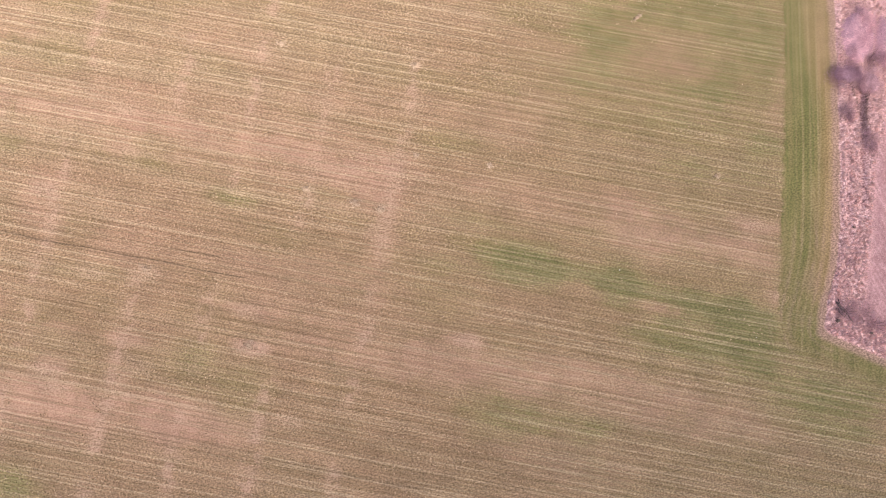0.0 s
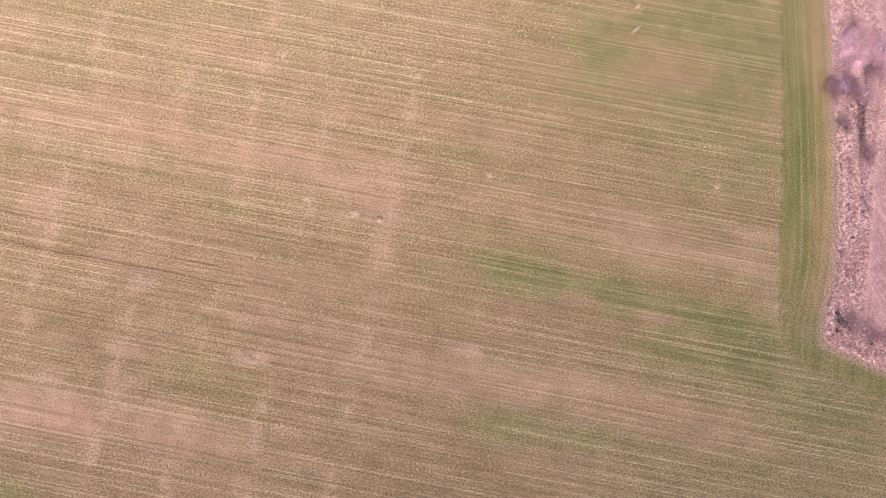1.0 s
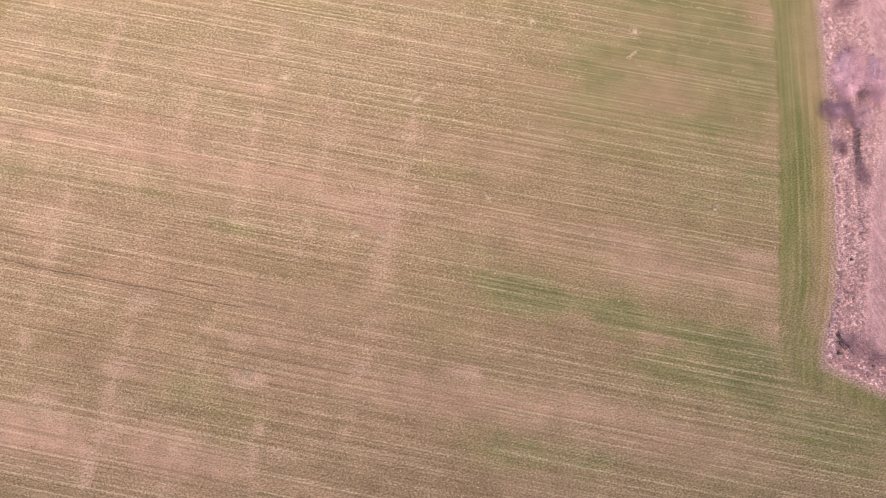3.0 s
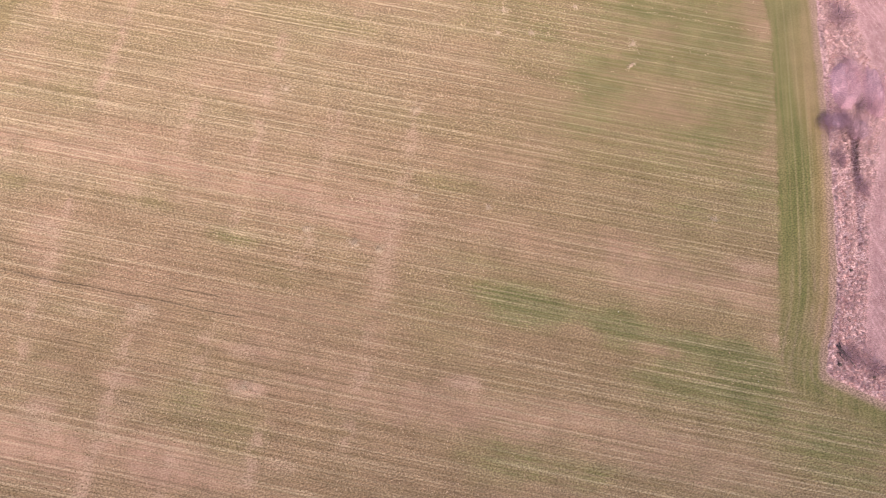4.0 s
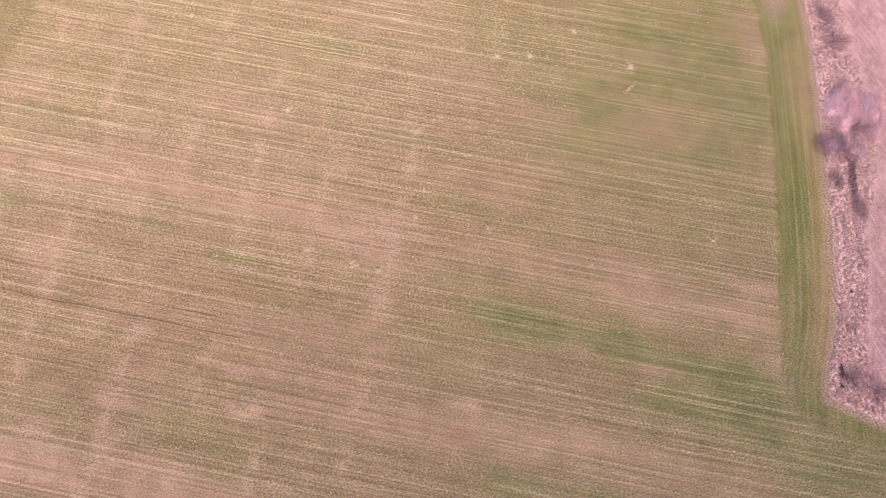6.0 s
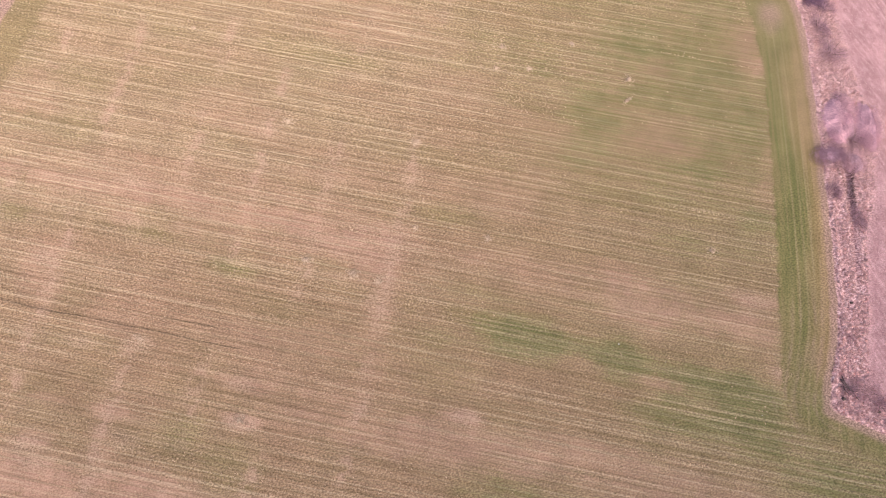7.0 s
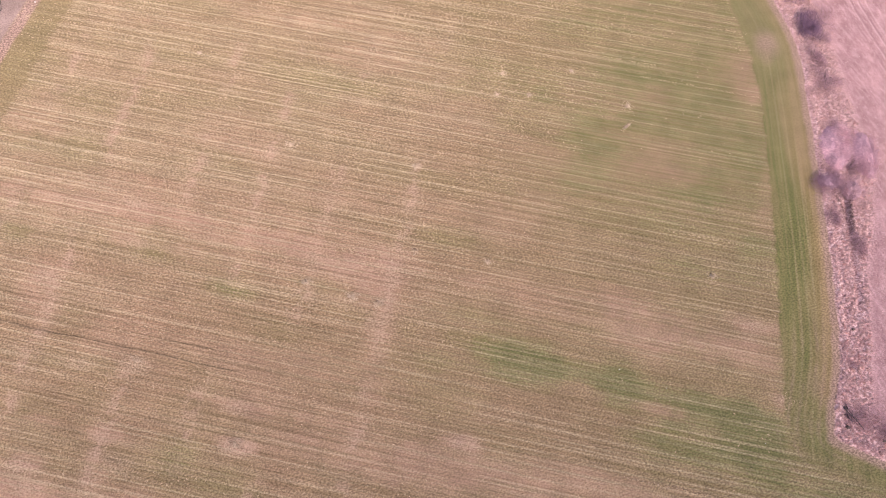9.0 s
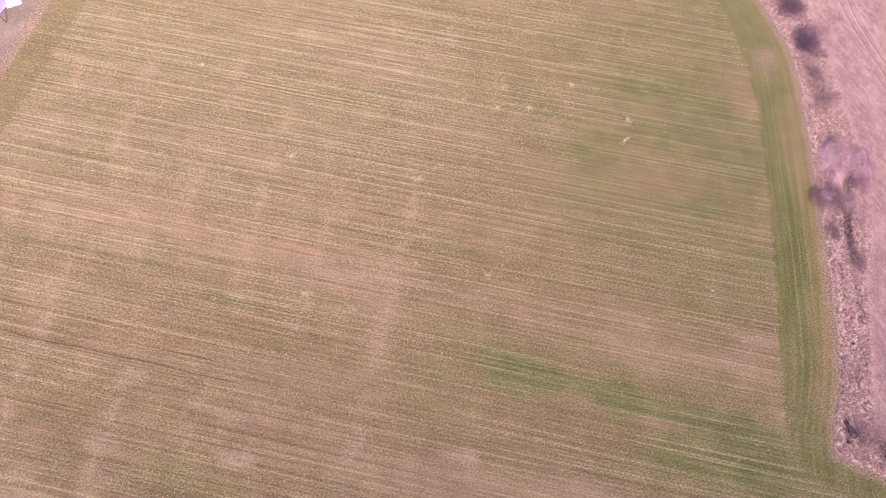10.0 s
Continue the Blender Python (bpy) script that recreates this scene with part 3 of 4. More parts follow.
def build_ground():
    xs, ys = ladder(-112, 112, 0.4, 4000), ladder(-52, 98, 0.4, 4000)
    X, Y = np.meshgrid(xs, ys)
    x, y = X.ravel(), Y.ravel()
    verts = np.stack([x, y, height(x, y)], 1)
    nx, ny = len(xs), len(ys)
    i = (np.arange(ny - 1)[:, None] * nx + np.arange(nx - 1)[None]).ravel()
    me = mesh_from("ground", verts, np.stack([i, i + 1, i + nx + 1, i + nx], 1), M_GROUND)
    for key, value in cover(x, y).items():
        a = me.attributes.new(key, "FLOAT", "POINT")
        a.data.foreach_set("value", np.clip(value, -30, 30).astype(np.float32))
    me.polygons.foreach_set("use_smooth", np.ones(len(me.polygons), dtype=bool))
    ob = new("ground", me)
    tagged(ob, "drilled brown field with green patches and turf headland", "field", kind="structure")
    return ob


build_ground()
VIEW = (-106, 106, -48, 94)


# ---- crop and straw on the field ----
def build_crop():
    us, vs = np.arange(-130, 130, 0.5), np.arange(-80, 120, 0.75)
    U, V = np.meshgrid(us, vs)
    u, v = U.ravel() + rng.uniform(-0.25, 0.25, U.size), V.ravel() + rng.normal(0, 0.11, U.size)
    x, y = u * CR - v * SR, u * SR + v * CR
    ok = (x > VIEW[0]) & (x < VIEW[1]) & (y > VIEW[2]) & (y < VIEW[3])
    x, y, u, v = x[ok], y[ok], u[ok], v[ok]
    c = cover(x, y)
    grow = 0.55 + 0.5 * c["green"] - 0.75 * c["bare"] + 0.5 * (fnoise(u * 0.1, v * 0.6, 2) - 0.5)
    ok = (c["bank"] < 0.2) & (c["head"] < 0.6) & (c["dirt"] < 0.4) & (rng.random(len(x)) < grow)
    x, y = x[ok], y[ok]
    g = np.clip(c["green"][ok] * 1.15 + rng.normal(0, 0.12, len(x)), 0, 1)
    z = height(x, y)
    k, n = 4, len(x)
    ang = rng.uniform(0, 2 * np.pi, n)[:, None] + np.arange(k) * 2 * np.pi / k + rng.normal(0, 0.4, (n, k))
    r, h = rng.uniform(0.08, 0.24, (n, k)), rng.uniform(0.05, 0.17, (n, k))
    base = np.stack([np.repeat(x[:, None], k, 1) + 0.02 * np.cos(ang), np.repeat(y[:, None], k, 1) + 0.02 * np.sin(ang), np.repeat(z[:, None], k, 1) - 0.02], 2).reshape(-1, 3)
    tip = np.stack([x[:, None] + r * np.cos(ang), y[:, None] + r * np.sin(ang), z[:, None] + h], 2).reshape(-1, 3)
    vv, ff = blades(base, tip, rng.uniform(0.06, 0.12, len(base)))
    ob = new("young_crop", mesh_from("young_crop", vv, ff, M_CROP, np.repeat(np.repeat(g, k), 4)))
    tagged(ob, "sparse young green and brown crop in drilled rows", "crop", kind="stuff")


def build_straw():
    n = 60000
    x, y = rng.uniform(VIEW[0], VIEW[1], n), rng.uniform(VIEW[2], VIEW[3], n)
    u, v = rowuv(x, y)
    v = np.round(v / 0.75 - 0.5) * 0.75 + 0.375 + rng.normal(0, 0.22, n)
    x, y = u * CR - v * SR, u * SR + v * CR
    c = cover(x, y)
    lane = vnoise(u * 0.05, v * 1.33 + 0.5)
    keep = (c["bank"] < 0.3) & ((c["head"] < 0.58) | ((x < -60) & (rng.random(n) < 0.6))) & (rng.random(n) < np.clip((c["straw"] * 1.8 + 0.03) * (0.55 + 0.7 * step(0.4, 0.75, lane)) * (0.3 + 1.2 * step(0.38, 0.62, fnoise(u * 0.1 + 31, v * 0.15, 3))) * (1 - 0.8 * c["bare"]), 0.006, 1))
    x, y = x[keep], y[keep]
    slant = np.repeat(rng.normal(ROW - 0.5, 0.7, len(x)), 4)
    x, y = np.repeat(x, 4), np.repeat(y, 4)
    side, on = rng.normal(0, 0.05, len(x)), rng.normal(0, 0.10, len(x))
    x, y = x + on * np.cos(slant) - side * np.sin(slant), y + on * np.sin(slant) + side * np.cos(slant)
    for u0, u1, at in ((-36, -5, 46.68), (-32, -2, 52.6), (-11, 18, 39.84), (-97, -78, 34.4), (-77, -67, 24.28), (-66, -54, 27.46), (10, 51, 88.4), (29, 54.5, 73.0), (11, 32, 76.3),
                       (-78, -45, 53.1), (-101, -78, 54.2), (-85, -75, -9.46), (34, 52, -7.95), (0, 14, -27.5), (38, 55, 39.26), (-5, 8, -25.6), (-63, -50, -9.7), (-30, -13, 22.2), (-14, 2, 20.3), (-93, -67, 47.4)):
        m = int((u1 - u0) * 9)
        uu, vv = rng.uniform(u0, u1, m), at + rng.normal(0, 0.10, m)
        x, y = np.append(x, uu * CR - vv * SR), np.append(y, uu * SR + vv * CR)
    for cx, cy, m in PALE_SPOTS:
        uu, vv = rng.normal(0, 1.7, m), rng.normal(0, 0.8, m)
        x, y = np.append(x, cx + uu * CR - vv * SR), np.append(y, cy + uu * SR + vv * CR)
    n = len(x)
    ang, half = rng.normal(ROW, 0.9, n), rng.uniform(0.07, 0.18, n)
    ang[:len(slant)] = slant + rng.normal(0, 0.25, len(slant))
    z = height(x, y) + rng.uniform(0.02, 0.10, n)
    d = np.stack([np.cos(ang) * half, np.sin(ang) * half, rng.normal(0, 0.03, n)], 1)
    p = np.stack([x, y, z], 1)
    vv, ff = blades(p - d, p + d, rng.uniform(0.06, 0.13, n))
    ob = new("straw_trash", mesh_from("straw_trash", vv, ff, M_STRAW))
    tagged(ob, "pale chopped straw scattered along the drill rows", "straw", kind="stuff")


build_crop()
build_straw()


# ---- dry grass on the bank ----
def build_bank_grass():
    n = 30000
    x, y = rng.uniform(70, 112, n), rng.uniform(-26, 98, n)
    c = cover(x, y)
    keep = rng.random(n) < step(0.1, 0.5, c["depth"]) * (0.95 - 0.65 * step(0.0, 0.8, c["past"]))
    x, y, past = x[keep], y[keep], c["past"][keep]
    low = np.full(len(x), 0.55)
    # tussocks, with gaps between them
    X, Y = np.meshgrid(np.arange(70, 100, 0.56), np.arange(-26, 98, 0.56))
    tx, ty = X.ravel() + rng.uniform(-0.26, 0.26, X.size), Y.ravel() + rng.uniform(-0.26, 0.26, X.size)
    c = cover(tx, ty)
    keep = (c["depth"] > 0.15) & (c["past"] < 0.55) & (rng.random(X.size) < 0.66 + 0.6 * (fnoise(tx * 0.5, ty * 0.35, 2) - 0.35))
    ditch, rill = np.abs(tx - np.interp(ty, LINE_Y, DITCH)), np.abs(tx - rill_x(ty))
    keep &= ((ditch > 0.65) | (ty < 14) | (ty > 43)) & ((rill > 0.4) | (ty < 9) | (ty > 29))
    tx, ty = tx[keep], ty[keep]
    x, y = np.concatenate([x, np.repeat(tx, 4)]), np.concatenate([y, np.repeat(ty, 4)])
    past = np.concatenate([past, np.repeat(c["past"][keep], 4)])
    low = np.concatenate([low, np.repeat(rng.uniform(0.85, 1.3, len(tx)), 4)])
    n, k = len(x), 8
    size = (1.0 - 0.7 * past) * low * rng.uniform(0.7, 1.1, n)
    z = height(x, y)
    ang = rng.uniform(0, 2 * np.pi, (n, k))
    r, h = size[:, None] * rng.uniform(0.05, 0.40, (n, k)), size[:, None] * rng.uniform(0.10, 0.42, (n, k))
    heel = 0.5 + 3.2 * (fnoise(x * 0.25, y * 0.2, 2) - 0.5)
    lean, sway = 0.22 * size[:, None] * np.cos(heel)[:, None], 0.22 * size[:, None] * np.sin(heel)[:, None]
    base = np.stack([x[:, None] + 0.11 * np.cos(ang), y[:, None] + 0.11 * np.sin(ang), np.repeat(z[:, None], k, 1) - 0.05], 2).reshape(-1, 3)
    tip = np.stack([x[:, None] + r * np.cos(ang) + lean, y[:, None] + r * np.sin(ang) + sway, z[:, None] + h], 2).reshape(-1, 3)
    tone = np.clip(rng.normal(0.0, 0.30, n) + 0.12 * (low < 0.6), 0, 1)
    vv, ff = blades(base, tip, rng.uniform(0.04, 0.095, len(base)))
    ob = new("dry_grass", mesh_from("dry_grass", vv, ff, M_DRY, np.repeat(np.repeat(tone, k), 4)))
    tagged(ob, "long pinkish dry grass tussocks on the bank", "grass", kind="stuff")


build_bank_grass()


def build_reeds():
    n = 340
    y = rng.uniform(29.5, 41.0, n)
    x = np.interp(y, LINE_Y, DITCH) + rng.normal(0.6, 0.16, n) + 0.35 * step(36, 41, y)
    side = rng.uniform(0, 1, 90)
    x, y = np.append(x, 79.3 + 1.9 * side ** 1.3 + rng.normal(0, 0.06, 90)), np.append(y, 40.4 - 6.4 * side)
    n = len(x)
    z = height(x, y)
    base = np.stack([x, y, z - 0.05], 1)
    tip = base + np.stack([rng.normal(0.0, 0.18, n), rng.normal(0.05, 0.18, n), rng.uniform(0.35, 0.95, n)], 1)
    vv, ff = blades(base, tip, rng.uniform(0.04, 0.09, n))
    ob = new("ditch_reeds", mesh_from("ditch_reeds", vv, ff, M_REED))
    tagged(ob, "dark dead reed stems along the ditch", "reeds", kind="stuff")


build_reeds()


# ---- leafless shrubs ----
def tube(path, r0, r1, sides=5):
    bm = bmesh.new()
    rings = []
    for i, p in enumerate(path):
        q = path[min(i + 1, len(path) - 1)] - path[max(i - 1, 0)]
        a = q.orthogonal().normalized()
        c = q.normalized().cross(a)
        r = r0 + (r1 - r0) * i / (len(path) - 1)
        rings.append([bm.verts.new(p + r * (a * math.cos(2 * math.pi * s / sides) + c * math.sin(2 * math.pi * s / sides))) for s in range(sides)])
    for a, c in zip(rings, rings[1:]):
        for s in range(sides):
            bm.faces.new((a[s], a[(s + 1) % sides], c[(s + 1) % sides], c[s]))
    bm.faces.new(rings[0][::-1])
    bm.faces.new(rings[-1])
    return bm


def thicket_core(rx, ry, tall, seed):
    """A solid fill for a dense thicket, added to catch light: a low, lumpy, ridged mound."""
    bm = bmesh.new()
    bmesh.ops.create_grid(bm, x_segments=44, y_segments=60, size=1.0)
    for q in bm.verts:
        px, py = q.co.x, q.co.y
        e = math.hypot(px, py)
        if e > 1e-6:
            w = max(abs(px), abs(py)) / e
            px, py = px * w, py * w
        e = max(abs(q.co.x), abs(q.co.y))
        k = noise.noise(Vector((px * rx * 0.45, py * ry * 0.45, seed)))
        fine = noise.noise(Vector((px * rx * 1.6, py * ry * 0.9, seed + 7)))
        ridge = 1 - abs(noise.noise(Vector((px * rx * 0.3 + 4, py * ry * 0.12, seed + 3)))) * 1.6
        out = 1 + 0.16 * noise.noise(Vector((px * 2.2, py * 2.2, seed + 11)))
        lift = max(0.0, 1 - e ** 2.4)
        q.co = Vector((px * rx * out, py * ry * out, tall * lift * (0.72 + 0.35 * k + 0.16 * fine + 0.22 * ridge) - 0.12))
    return bm


def shrub(x, y, rx, ry, tall, stems, twigs, mat, label, tone=0.15, width=0.03, flare=0.6, core=None):
    """A leafless shrub: bowed stems and a crown of fine branches and twigs inside a domed outline."""
    global rng
    rng = np.random.default_rng(int(x * 10) * 1000 + int(y * 10) + 5000)
    z = float(height(np.array([x]), np.array([y]))[0]) - 0.1
    thing = new("shrub")
    thing.location = (x, y, z)
    tagged(thing, label, "shrub", group="shrubs on the bank")
    ends = []
    low = 0.5 if core else 1.0
    for i in range(stems):
        a, f = 2 * math.pi * (i + rng.uniform(-0.3, 0.3)) / stems, math.sqrt(rng.uniform(0.08, 0.75))
        root = Vector((0.25 * rx * math.cos(a) * f, 0.25 * ry * math.sin(a) * f, -0.15))
        top = Vector((rx * f * math.cos(a), ry * f * math.sin(a), low * tall * (0.55 + 0.4 * math.sqrt(1 - f * f))))
        path = []
        for s in range(7):
            t = s / 6
            p = root.lerp(top, t)
            p.z = root.z + (top.z - root.z) * t ** 0.8
            path.append(p + Vector(rng.normal(0, 0.04 * tall * t * 0.4, 3)))
        part("stem", tube(path, 0.035 + 0.012 * tall, 0.012), M_BARK, thing)
        ends.append(path)
    if core:
        # solid mound added under the twigs so the crown looks evenly lit
        part("dense_core", thicket_core(rx * (0.95 if tall > 2 else 0.62), ry * (0.95 if tall > 2 else 0.62), tall * 0.62, x), core, thing, "solid mound standing in for a dense mass of interlaced twigs")
    # side branches from the stems, then twigs from the branches
    st = np.array([[list(p) for p in path] for path in ends])
    nb = max(40, twigs // 40)
    which, at = rng.integers(0, stems, nb), rng.uniform(1.0, 5.9, nb)
    lo = np.floor(at).astype(int)
    b0 = st[which, lo] * (1 - (at - lo))[:, None] + st[which, lo + 1] * (at - lo)[:, None]
    a, f = rng.uniform(0, 2 * np.pi, nb), np.sqrt(rng.uniform(0, 1, nb))
    lump = 0.72 + 0.5 * vnoise(a * 1.3 + x, f * 2 + y)
    shell = np.stack([rx * f * np.cos(a) * lump, ry * f * np.sin(a) * lump, tall * (0.30 + 0.68 * np.sqrt(np.clip(1 - f * f, 0, 1))) * lump * rng.uniform(0.75, 1.05, nb)], 1)
    b1 = b0 + (shell - b0) * rng.uniform(0.5, 0.85, nb)[:, None]
    vb, fb = blades(b0, b1, rng.uniform(0.6, 1.1, nb) * width)
    nt = twigs
    lobes = 10
    la, lf = rng.uniform(0, 2 * np.pi, lobes), rng.uniform(0.25, 0.75, lobes)
    lf[0] = 0.0
    lr, lh = rng.uniform(0.35, 0.62, lobes), rng.uniform(0.65, 1.05, lobes)
    own = rng.integers(0, lobes, nt)
    a, f = rng.uniform(0, 2 * np.pi, nt), np.minimum(0.46 * np.sqrt(-2 * np.log(1 - rng.uniform(0, 0.97, nt))), 1.3)
    px, py = lf[own] * np.cos(la[own]) + lr[own] * f * np.cos(a), lf[own] * np.sin(la[own]) + lr[own] * f * np.sin(a)
    dome = tall * lh[own] * (0.15 + 0.85 * np.clip(1 - f ** 2, 0, 1)) * (0.75 + 0.4 * vnoise(rx * px * 0.8 + 50, ry * py * 0.8 + 50 + x))
    t0 = np.stack([rx * px, ry * py, dome * rng.uniform(0.05, 0.75, nt)], 1)
    f, a = np.hypot(px, py), np.arctan2(py, px)
    out = np.stack([np.cos(a) * f, np.sin(a) * f, np.zeros(nt)], 1)
    way = flare * out + rng.normal(0, 0.30, (nt, 3)) + np.array([0, 0, 1.0])
    way /= np.linalg.norm(way, axis=1, keepdims=True)
    t1 = t0 + way * (rng.uniform(0.3, 0.8, nt) * (0.3 + 0.22 * tall))[:, None]
    t1[:, 2] = np.maximum(t1[:, 2], 0.1)
    vt, ft = blades(t0, t1, rng.uniform(0.5, 1.2, nt) * width)
    v, f2 = np.concatenate([vb, vt]), np.concatenate([fb, ft + len(vb)])
    low = np.clip(tone + rng.normal(0, 0.15, nb + nt), 0, 1)
    crown = new("crown", mesh_from("crown", v, f2, mat, np.repeat(low, 4)))
    crown.parent = thing
    return thing


PURPLE, PALE = "leafless purple-brown shrub of fine twigs in dry grass", "large leafless thicket of pale pinkish twigs on the bank"
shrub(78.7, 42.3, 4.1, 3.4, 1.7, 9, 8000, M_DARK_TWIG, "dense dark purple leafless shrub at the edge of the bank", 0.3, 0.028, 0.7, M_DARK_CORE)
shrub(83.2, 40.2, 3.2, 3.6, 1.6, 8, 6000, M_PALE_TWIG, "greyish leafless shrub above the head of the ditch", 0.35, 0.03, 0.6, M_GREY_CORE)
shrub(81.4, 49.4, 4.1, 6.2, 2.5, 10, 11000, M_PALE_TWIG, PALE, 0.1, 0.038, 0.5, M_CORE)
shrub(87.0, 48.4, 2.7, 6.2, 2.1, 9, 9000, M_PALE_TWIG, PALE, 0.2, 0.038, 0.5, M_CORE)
# dark twigs added in the gap between the thickets, standing for its shade
shrub(84.0, 45.4, 1.5, 2.6, 1.6, 6, 2000, M_TWIG, PURPLE, 0.0)
shrub(78.2, 34.4, 1.7, 2.5, 1.1, 7, 3600, M_TWIG, PURPLE, 0.05, 0.025, 0.4)
shrub(82.1, 28.4, 2.0, 3.0, 1.2, 7, 3600, M_TWIG, PURPLE, 0.15, 0.025, 0.4)
shrub(75.0, -3.9, 2.6, 2.6, 1.5, 8, 2200, M_TWIG, "leafless shrub with thick bare stems at the corner of the bank", 0.4, 0.025)
shrub(80.4, -6.6, 3.4, 2.0, 1.4, 8, 2200, M_TWIG, PURPLE, 0.4, 0.025)
shrub(78.4, -4.0, 3.6, 3.0, 1.1, 7, 2200, M_TWIG, "thin haze of mauve leafless twigs in dry grass", 0.5, 0.025)
shrub(78.6, 88.2, 4.2, 4.0, 2.3, 9, 7500, M_BLUE_TWIG, PURPLE, 0.05, 0.03)
shrub(80.9, 78.2, 3.6, 4.6, 2.5, 9, 8500, M_BLUE_TWIG, "dark leafless shrub with twisted bare twigs on the bank", 0.0, 0.03)
shrub(82.7, 75.9, 2.6, 2.0, 1.4, 7, 1800, M_TWIG, PURPLE, 0.3, 0.03, 0.9)
shrub(84.2, 80.6, 3.4, 4.2, 1.3, 7, 3600, M_TWIG, "thin haze of mauve leafless twigs beside the pasture", 0.6, 0.025)
shrub(82.6, 65.2, 3.8, 3.8, 2.0, 8, 3600, M_TWIG, PURPLE, 0.3, 0.028)
shrub(80.9, 71.2, 2.4, 4.2, 1.8, 7, 3200, M_TWIG, PURPLE, 0.1, 0.028)
shrub(76.4, 5.4, 1.1, 1.3, 0.8, 5, 700, M_TWIG, PURPLE, 0.45, 0.025)


def fallen_limb(x0, y0, x1, y1, r):
    """A dead limb lying over the grass, with a few broken side branches."""
    thing = new("fallen_limb")
    thing.location = (x0, y0, float(height(np.array([x0]), np.array([y0]))[0]) + 0.2)
    tagged(thing, "dark dead limb lying in the dry grass", "dead branch", group="dead limbs at the corner")
    span = Vector((x1 - x0, y1 - y0, 0.15))
    path = [span * (i / 6) + Vector((*rng.normal(0, 0.14, 2), 0.08 * math.sin(i))) for i in range(7)]
    limb = part("limb", tube(path, r, r * 0.45, 6), M_BARK, thing)
    for i in (2, 3, 5):
        d = Vector((*rng.normal(0, 0.6, 2), rng.uniform(0.2, 0.7)))
        part("side_branch", tube([path[i], path[i] + d * 0.5, path[i] + d], r * 0.4, 0.012, 5), M_BARK, thing)


fallen_limb(73.3, -2.0, 76.3, -6.0, 0.16)
fallen_limb(74.0, -2.3, 75.4, -4.6, 0.14)
fallen_limb(73.4, -3.2, 74.9, -5.2, 0.13)
fallen_limb(73.9, -1.7, 74.4, -3.9, 0.10)


# ---- small things on the field ----
def straw_clump(x, y, r, turn=0.0, stretch=1.5, n=160):
    """A loose flat heap of pale stalks."""
    n = n * 15 // 10
    a, f = rng.uniform(0, 2 * np.pi, n), np.abs(rng.normal(0, 0.5, n))
    u, v = r * stretch * f * np.cos(a), r * f * np.sin(a)
    px, py = u * math.cos(turn) - v * math.sin(turn), u * math.sin(turn) + v * math.cos(turn)
    h = 0.02 + 0.16 * np.exp(-(f / 0.6) ** 2) * rng.random(n)
    d = np.stack([np.cos(rng.uniform(0, 6.3, n)), np.sin(rng.uniform(0, 6.3, n)), rng.normal(0, 0.12, n)], 1) * rng.uniform(0.12, 0.34, n)[:, None]
    p = np.stack([px, py, h + 0.03], 1)
    vv, ff = blades(p - d, p + d, rng.uniform(0.05, 0.11, n))
    bm = bmesh.new()
    bmesh.ops.create_circle(bm, cap_ends=True, cap_tris=True, segments=22, radius=1.0)
    bmesh.ops.subdivide_edges(bm, edges=bm.edges[:], cuts=2)
    for q in bm.verts:
        w = 0.36 * r * (0.75 + 0.7 * noise.noise(Vector((q.co.x * 1.7, q.co.y * 1.7, x * 3.1))))
        e = min(q.co.length, 1.0)
        lift = 0.10 * (1 - e * e) * (0.6 + 0.8 * noise.noise(q.co * 4 + Vector((y, x, 0)))) - 0.03 * e
        a1, a2 = q.co.x * w * stretch, q.co.y * w
        q.co = Vector((a1 * math.cos(turn) - a2 * math.sin(turn), a1 * math.sin(turn) + a2 * math.cos(turn), lift + 0.02))
    ob = new("straw_clump")
    ob.location = (x, y, float(height(np.array([x]), np.array([y]))[0]))
    part("matted_straw", bm, M_PALE_STRAW, ob)
    loose = tagged(new("stalk_litter", mesh_from("stalk_litter", vv, ff, M_PALE_STRAW)), kind="stuff")
    loose.parent = ob
    tagged(ob, "loose flat clump of pale straw on the soil", "straw clump", group="straw clumps on the field")


for cx, cy, cr, cs, cn in ((-5.4, 44.7, 0.9, 1.4, 150), (-17.2, 17.4, 1.0, 1.3, 190), (-31.8, 49.2, 1.1, 1.6, 130), (-5.4, 26.6, 0.6, 1.4, 70), (-36.8, -9.6, 1.2, 1.6, 140),
                           (-26.4, 20.2, 0.9, 1.5, 130), (12.6, 66.4, 1.0, 1.8, 120), (27.5, 67.2, 0.7, 1.2, 60), (-53.5, 70.9, 0.5, 1.0, 60), (39.0, 58.9, 1.7, 1.1, 90),
                           (11.3, 61.4, 0.8, 1.2, 60), (-12.3, 16.0, 1.1, 1.2, 150), (18.2, 61.3, 0.8, 1.0, 80), (-56.8, 5.0, 1.2, 1.6, 120), (8.9, 24.5, 0.9, 1.4, 70), (52.5, 22.0, 0.8, 1.4, 60)):
    straw_clump(cx, cy, cr, ROW, cs, cn)
straw_clump(38.4, 54.1, 0.35, radians(35), 4.5, 120)


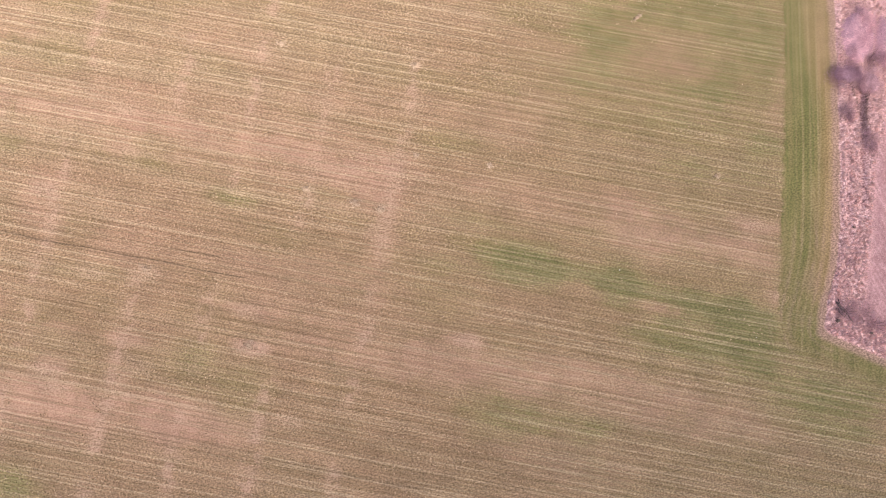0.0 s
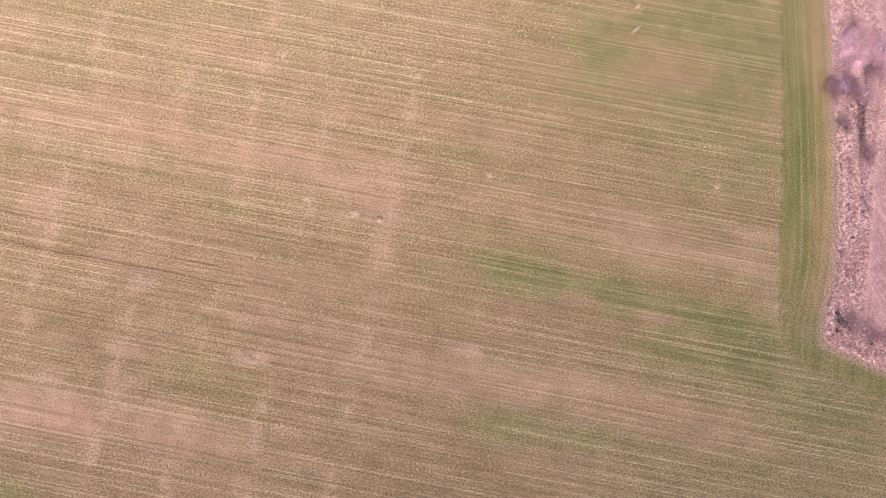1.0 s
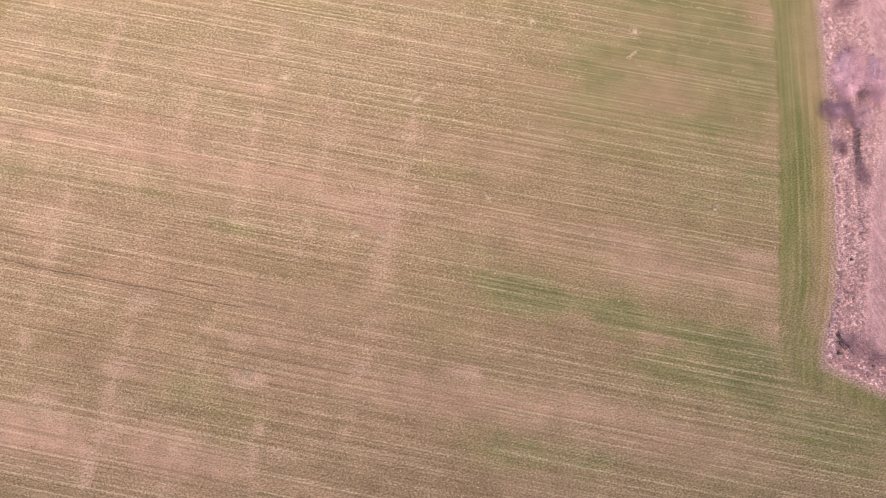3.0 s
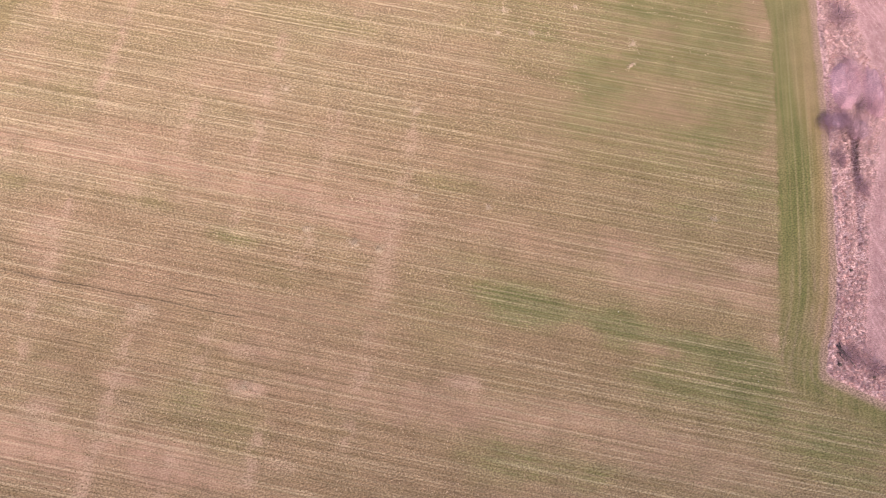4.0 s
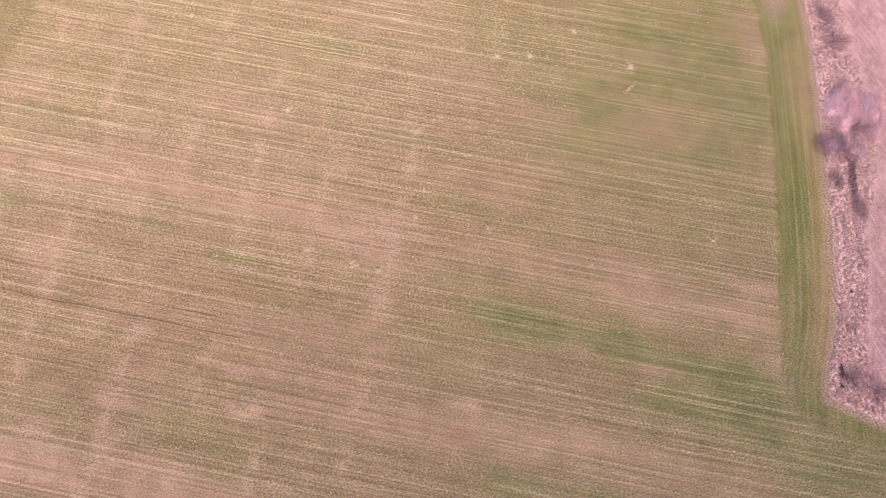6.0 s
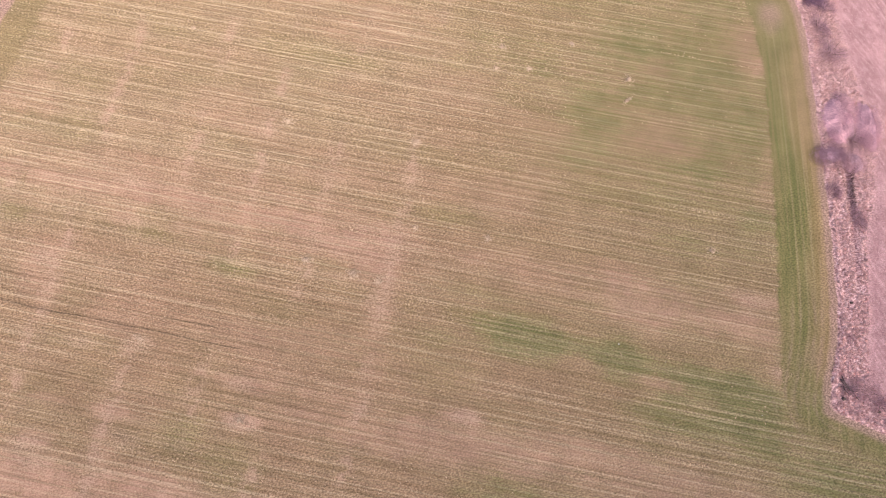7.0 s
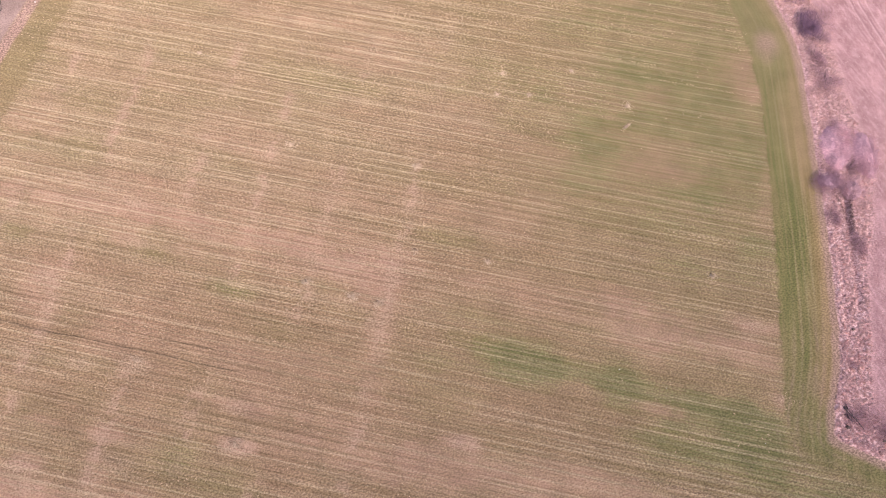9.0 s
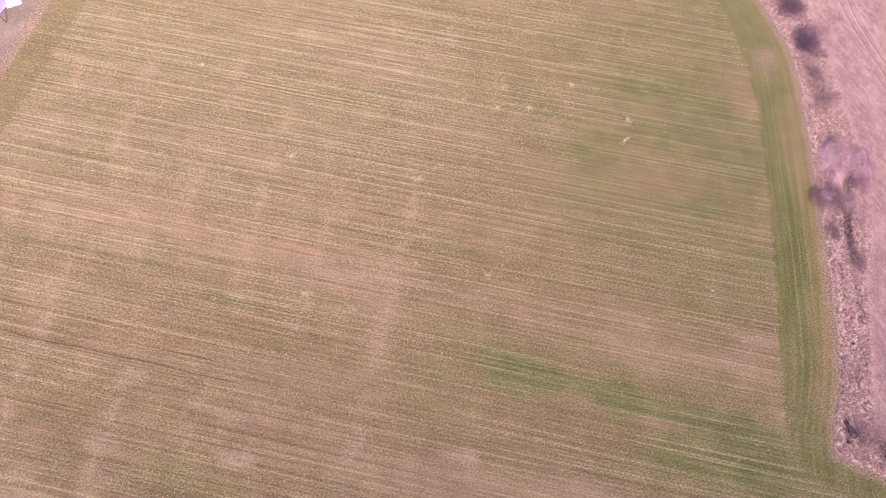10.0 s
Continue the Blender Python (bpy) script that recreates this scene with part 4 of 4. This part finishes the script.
def stone(x, y, r):
    bm = bmesh.new()
    bmesh.ops.create_icosphere(bm, subdivisions=2, radius=r)
    for w in bm.verts:
        w.co *= 0.8 + 0.4 * noise.noise(w.co * (1.6 / r) + Vector((x, y, 0)))
        w.co.z *= 0.65
    me = bpy.data.meshes.new("stone")
    bm.to_mesh(me)
    bm.free()
    me.materials.append(M_STONE)
    ob = new("stone", me)
    ob.location = (x, y, float(height(np.array([x]), np.array([y]))[0]) + r * 0.3)
    tagged(ob, "small white stone lying on the ground", "stone", group="white stones")


for sx, sy, sr in ((33.1, 4.2, 0.13), (-92.1, 83.6, 0.22), (74.3, -6.7, 0.18), (58.3, -8.6, 0.08), (41.5, 0.9, 0.07)):
    stone(sx, sy, sr)


def stump(x, y, r, h):
    """A cut stump with flared roots and a paler top."""
    thing = new("tree_stump")
    thing.location = (x, y, float(height(np.array([x]), np.array([y]))[0]))
    tagged(thing, "short dark rotten tree stump in the dry grass", "stump", group="stumps on the bank")
    bm = bmesh.new()
    rings = []
    for i, (t, w) in enumerate(((-0.3, 1.5), (0.05, 1.25), (0.4, 1.0), (1.0, 0.92))):
        rings.append([bm.verts.new((r * w * (1 + 0.16 * math.sin(5 * a + x) * (1.2 - t)) * math.cos(a), r * w * (1 + 0.16 * math.sin(4 * a + y) * (1.2 - t)) * math.sin(a), h * t))
                      for a in [2 * math.pi * s / 14 for s in range(14)]])
    for a, c in zip(rings, rings[1:]):
        for q in range(14):
            bm.faces.new((a[q], a[(q + 1) % 14], c[(q + 1) % 14], c[q]))
    part("trunk", bm, M_POST, thing)
    top = bmesh.new()
    bmesh.ops.create_circle(top, cap_ends=True, cap_tris=True, segments=14, radius=r * 0.93)
    bmesh.ops.translate(top, verts=top.verts[:], vec=(0, 0, h * 0.99))
    part("cut_face", top, M_POST, thing)


stump(73.6, -5.6, 0.28, 0.4)
stump(79.7, -7.9, 0.22, 0.35)
stump(78.0, 12.0, 0.2, 0.35)


# ---- far corner: a sheeted stack and a post with its shadow built as a bar ----
def sheet(name, w, d, h, mat):
    bm = bmesh.new()
    bmesh.ops.create_grid(bm, x_segments=24, y_segments=24, size=0.5)
    for q in bm.verts:
        ex, ey = abs(q.co.x) * 2, abs(q.co.y) * 2
        e = max(ex, ey)
        top = h * (1 - step(0.72, 1.0, np.array(e)))
        q.co = Vector((q.co.x * w, q.co.y * d, float(top) + 0.07 * noise.noise(Vector((q.co.x * 5, q.co.y * 5, 1.3 * h))) + 0.02))
    bmesh.ops.solidify(bm, geom=bm.faces[:], thickness=0.02)
    me = bpy.data.meshes.new(name)
    bm.to_mesh(me)
    bm.free()
    me.materials.append(mat)
    for p in me.polygons:
        p.use_smooth = True
    return new(name, me)


s1 = sheet("covered_stack", 3.4, 2.4, 0.8, M_SHEET)
s1.matrix_world = pose(-98.9, 86.6, 0.02, 0, 0, 24)
tagged(s1, "low stack under a white plastic sheet", "covered stack")
s2 = sheet("plastic_sheet", 4.2, 3.6, 0.35, M_LILAC)
s2.matrix_world = pose(-102.3, 85.4, 0.02, 0, 0, 60)
tagged(s2, "pale lilac plastic sheet spread on the ground", "plastic sheet")
post = new("post_with_shadow_bar")
post.location = (-99.3, 81.2, 0)
tagged(post, "dark weathered wooden post with a leaning bar in place of its shadow", "post")
part("upright", tube([Vector((0, 0, -0.2)), Vector((0.02, 0, 1.2)), Vector((0, 0.03, 2.4))], 0.09, 0.075, 8), M_POST, post)
# leaning bar added to stand for the post's cast shadow
part("shadow_bar", tube([Vector((0.15, 0.1, -0.1)), Vector((0.5, 1.2, 1.1)), Vector((0.8, 2.2, 2.0))], 0.06, 0.05, 8), M_POST, post)
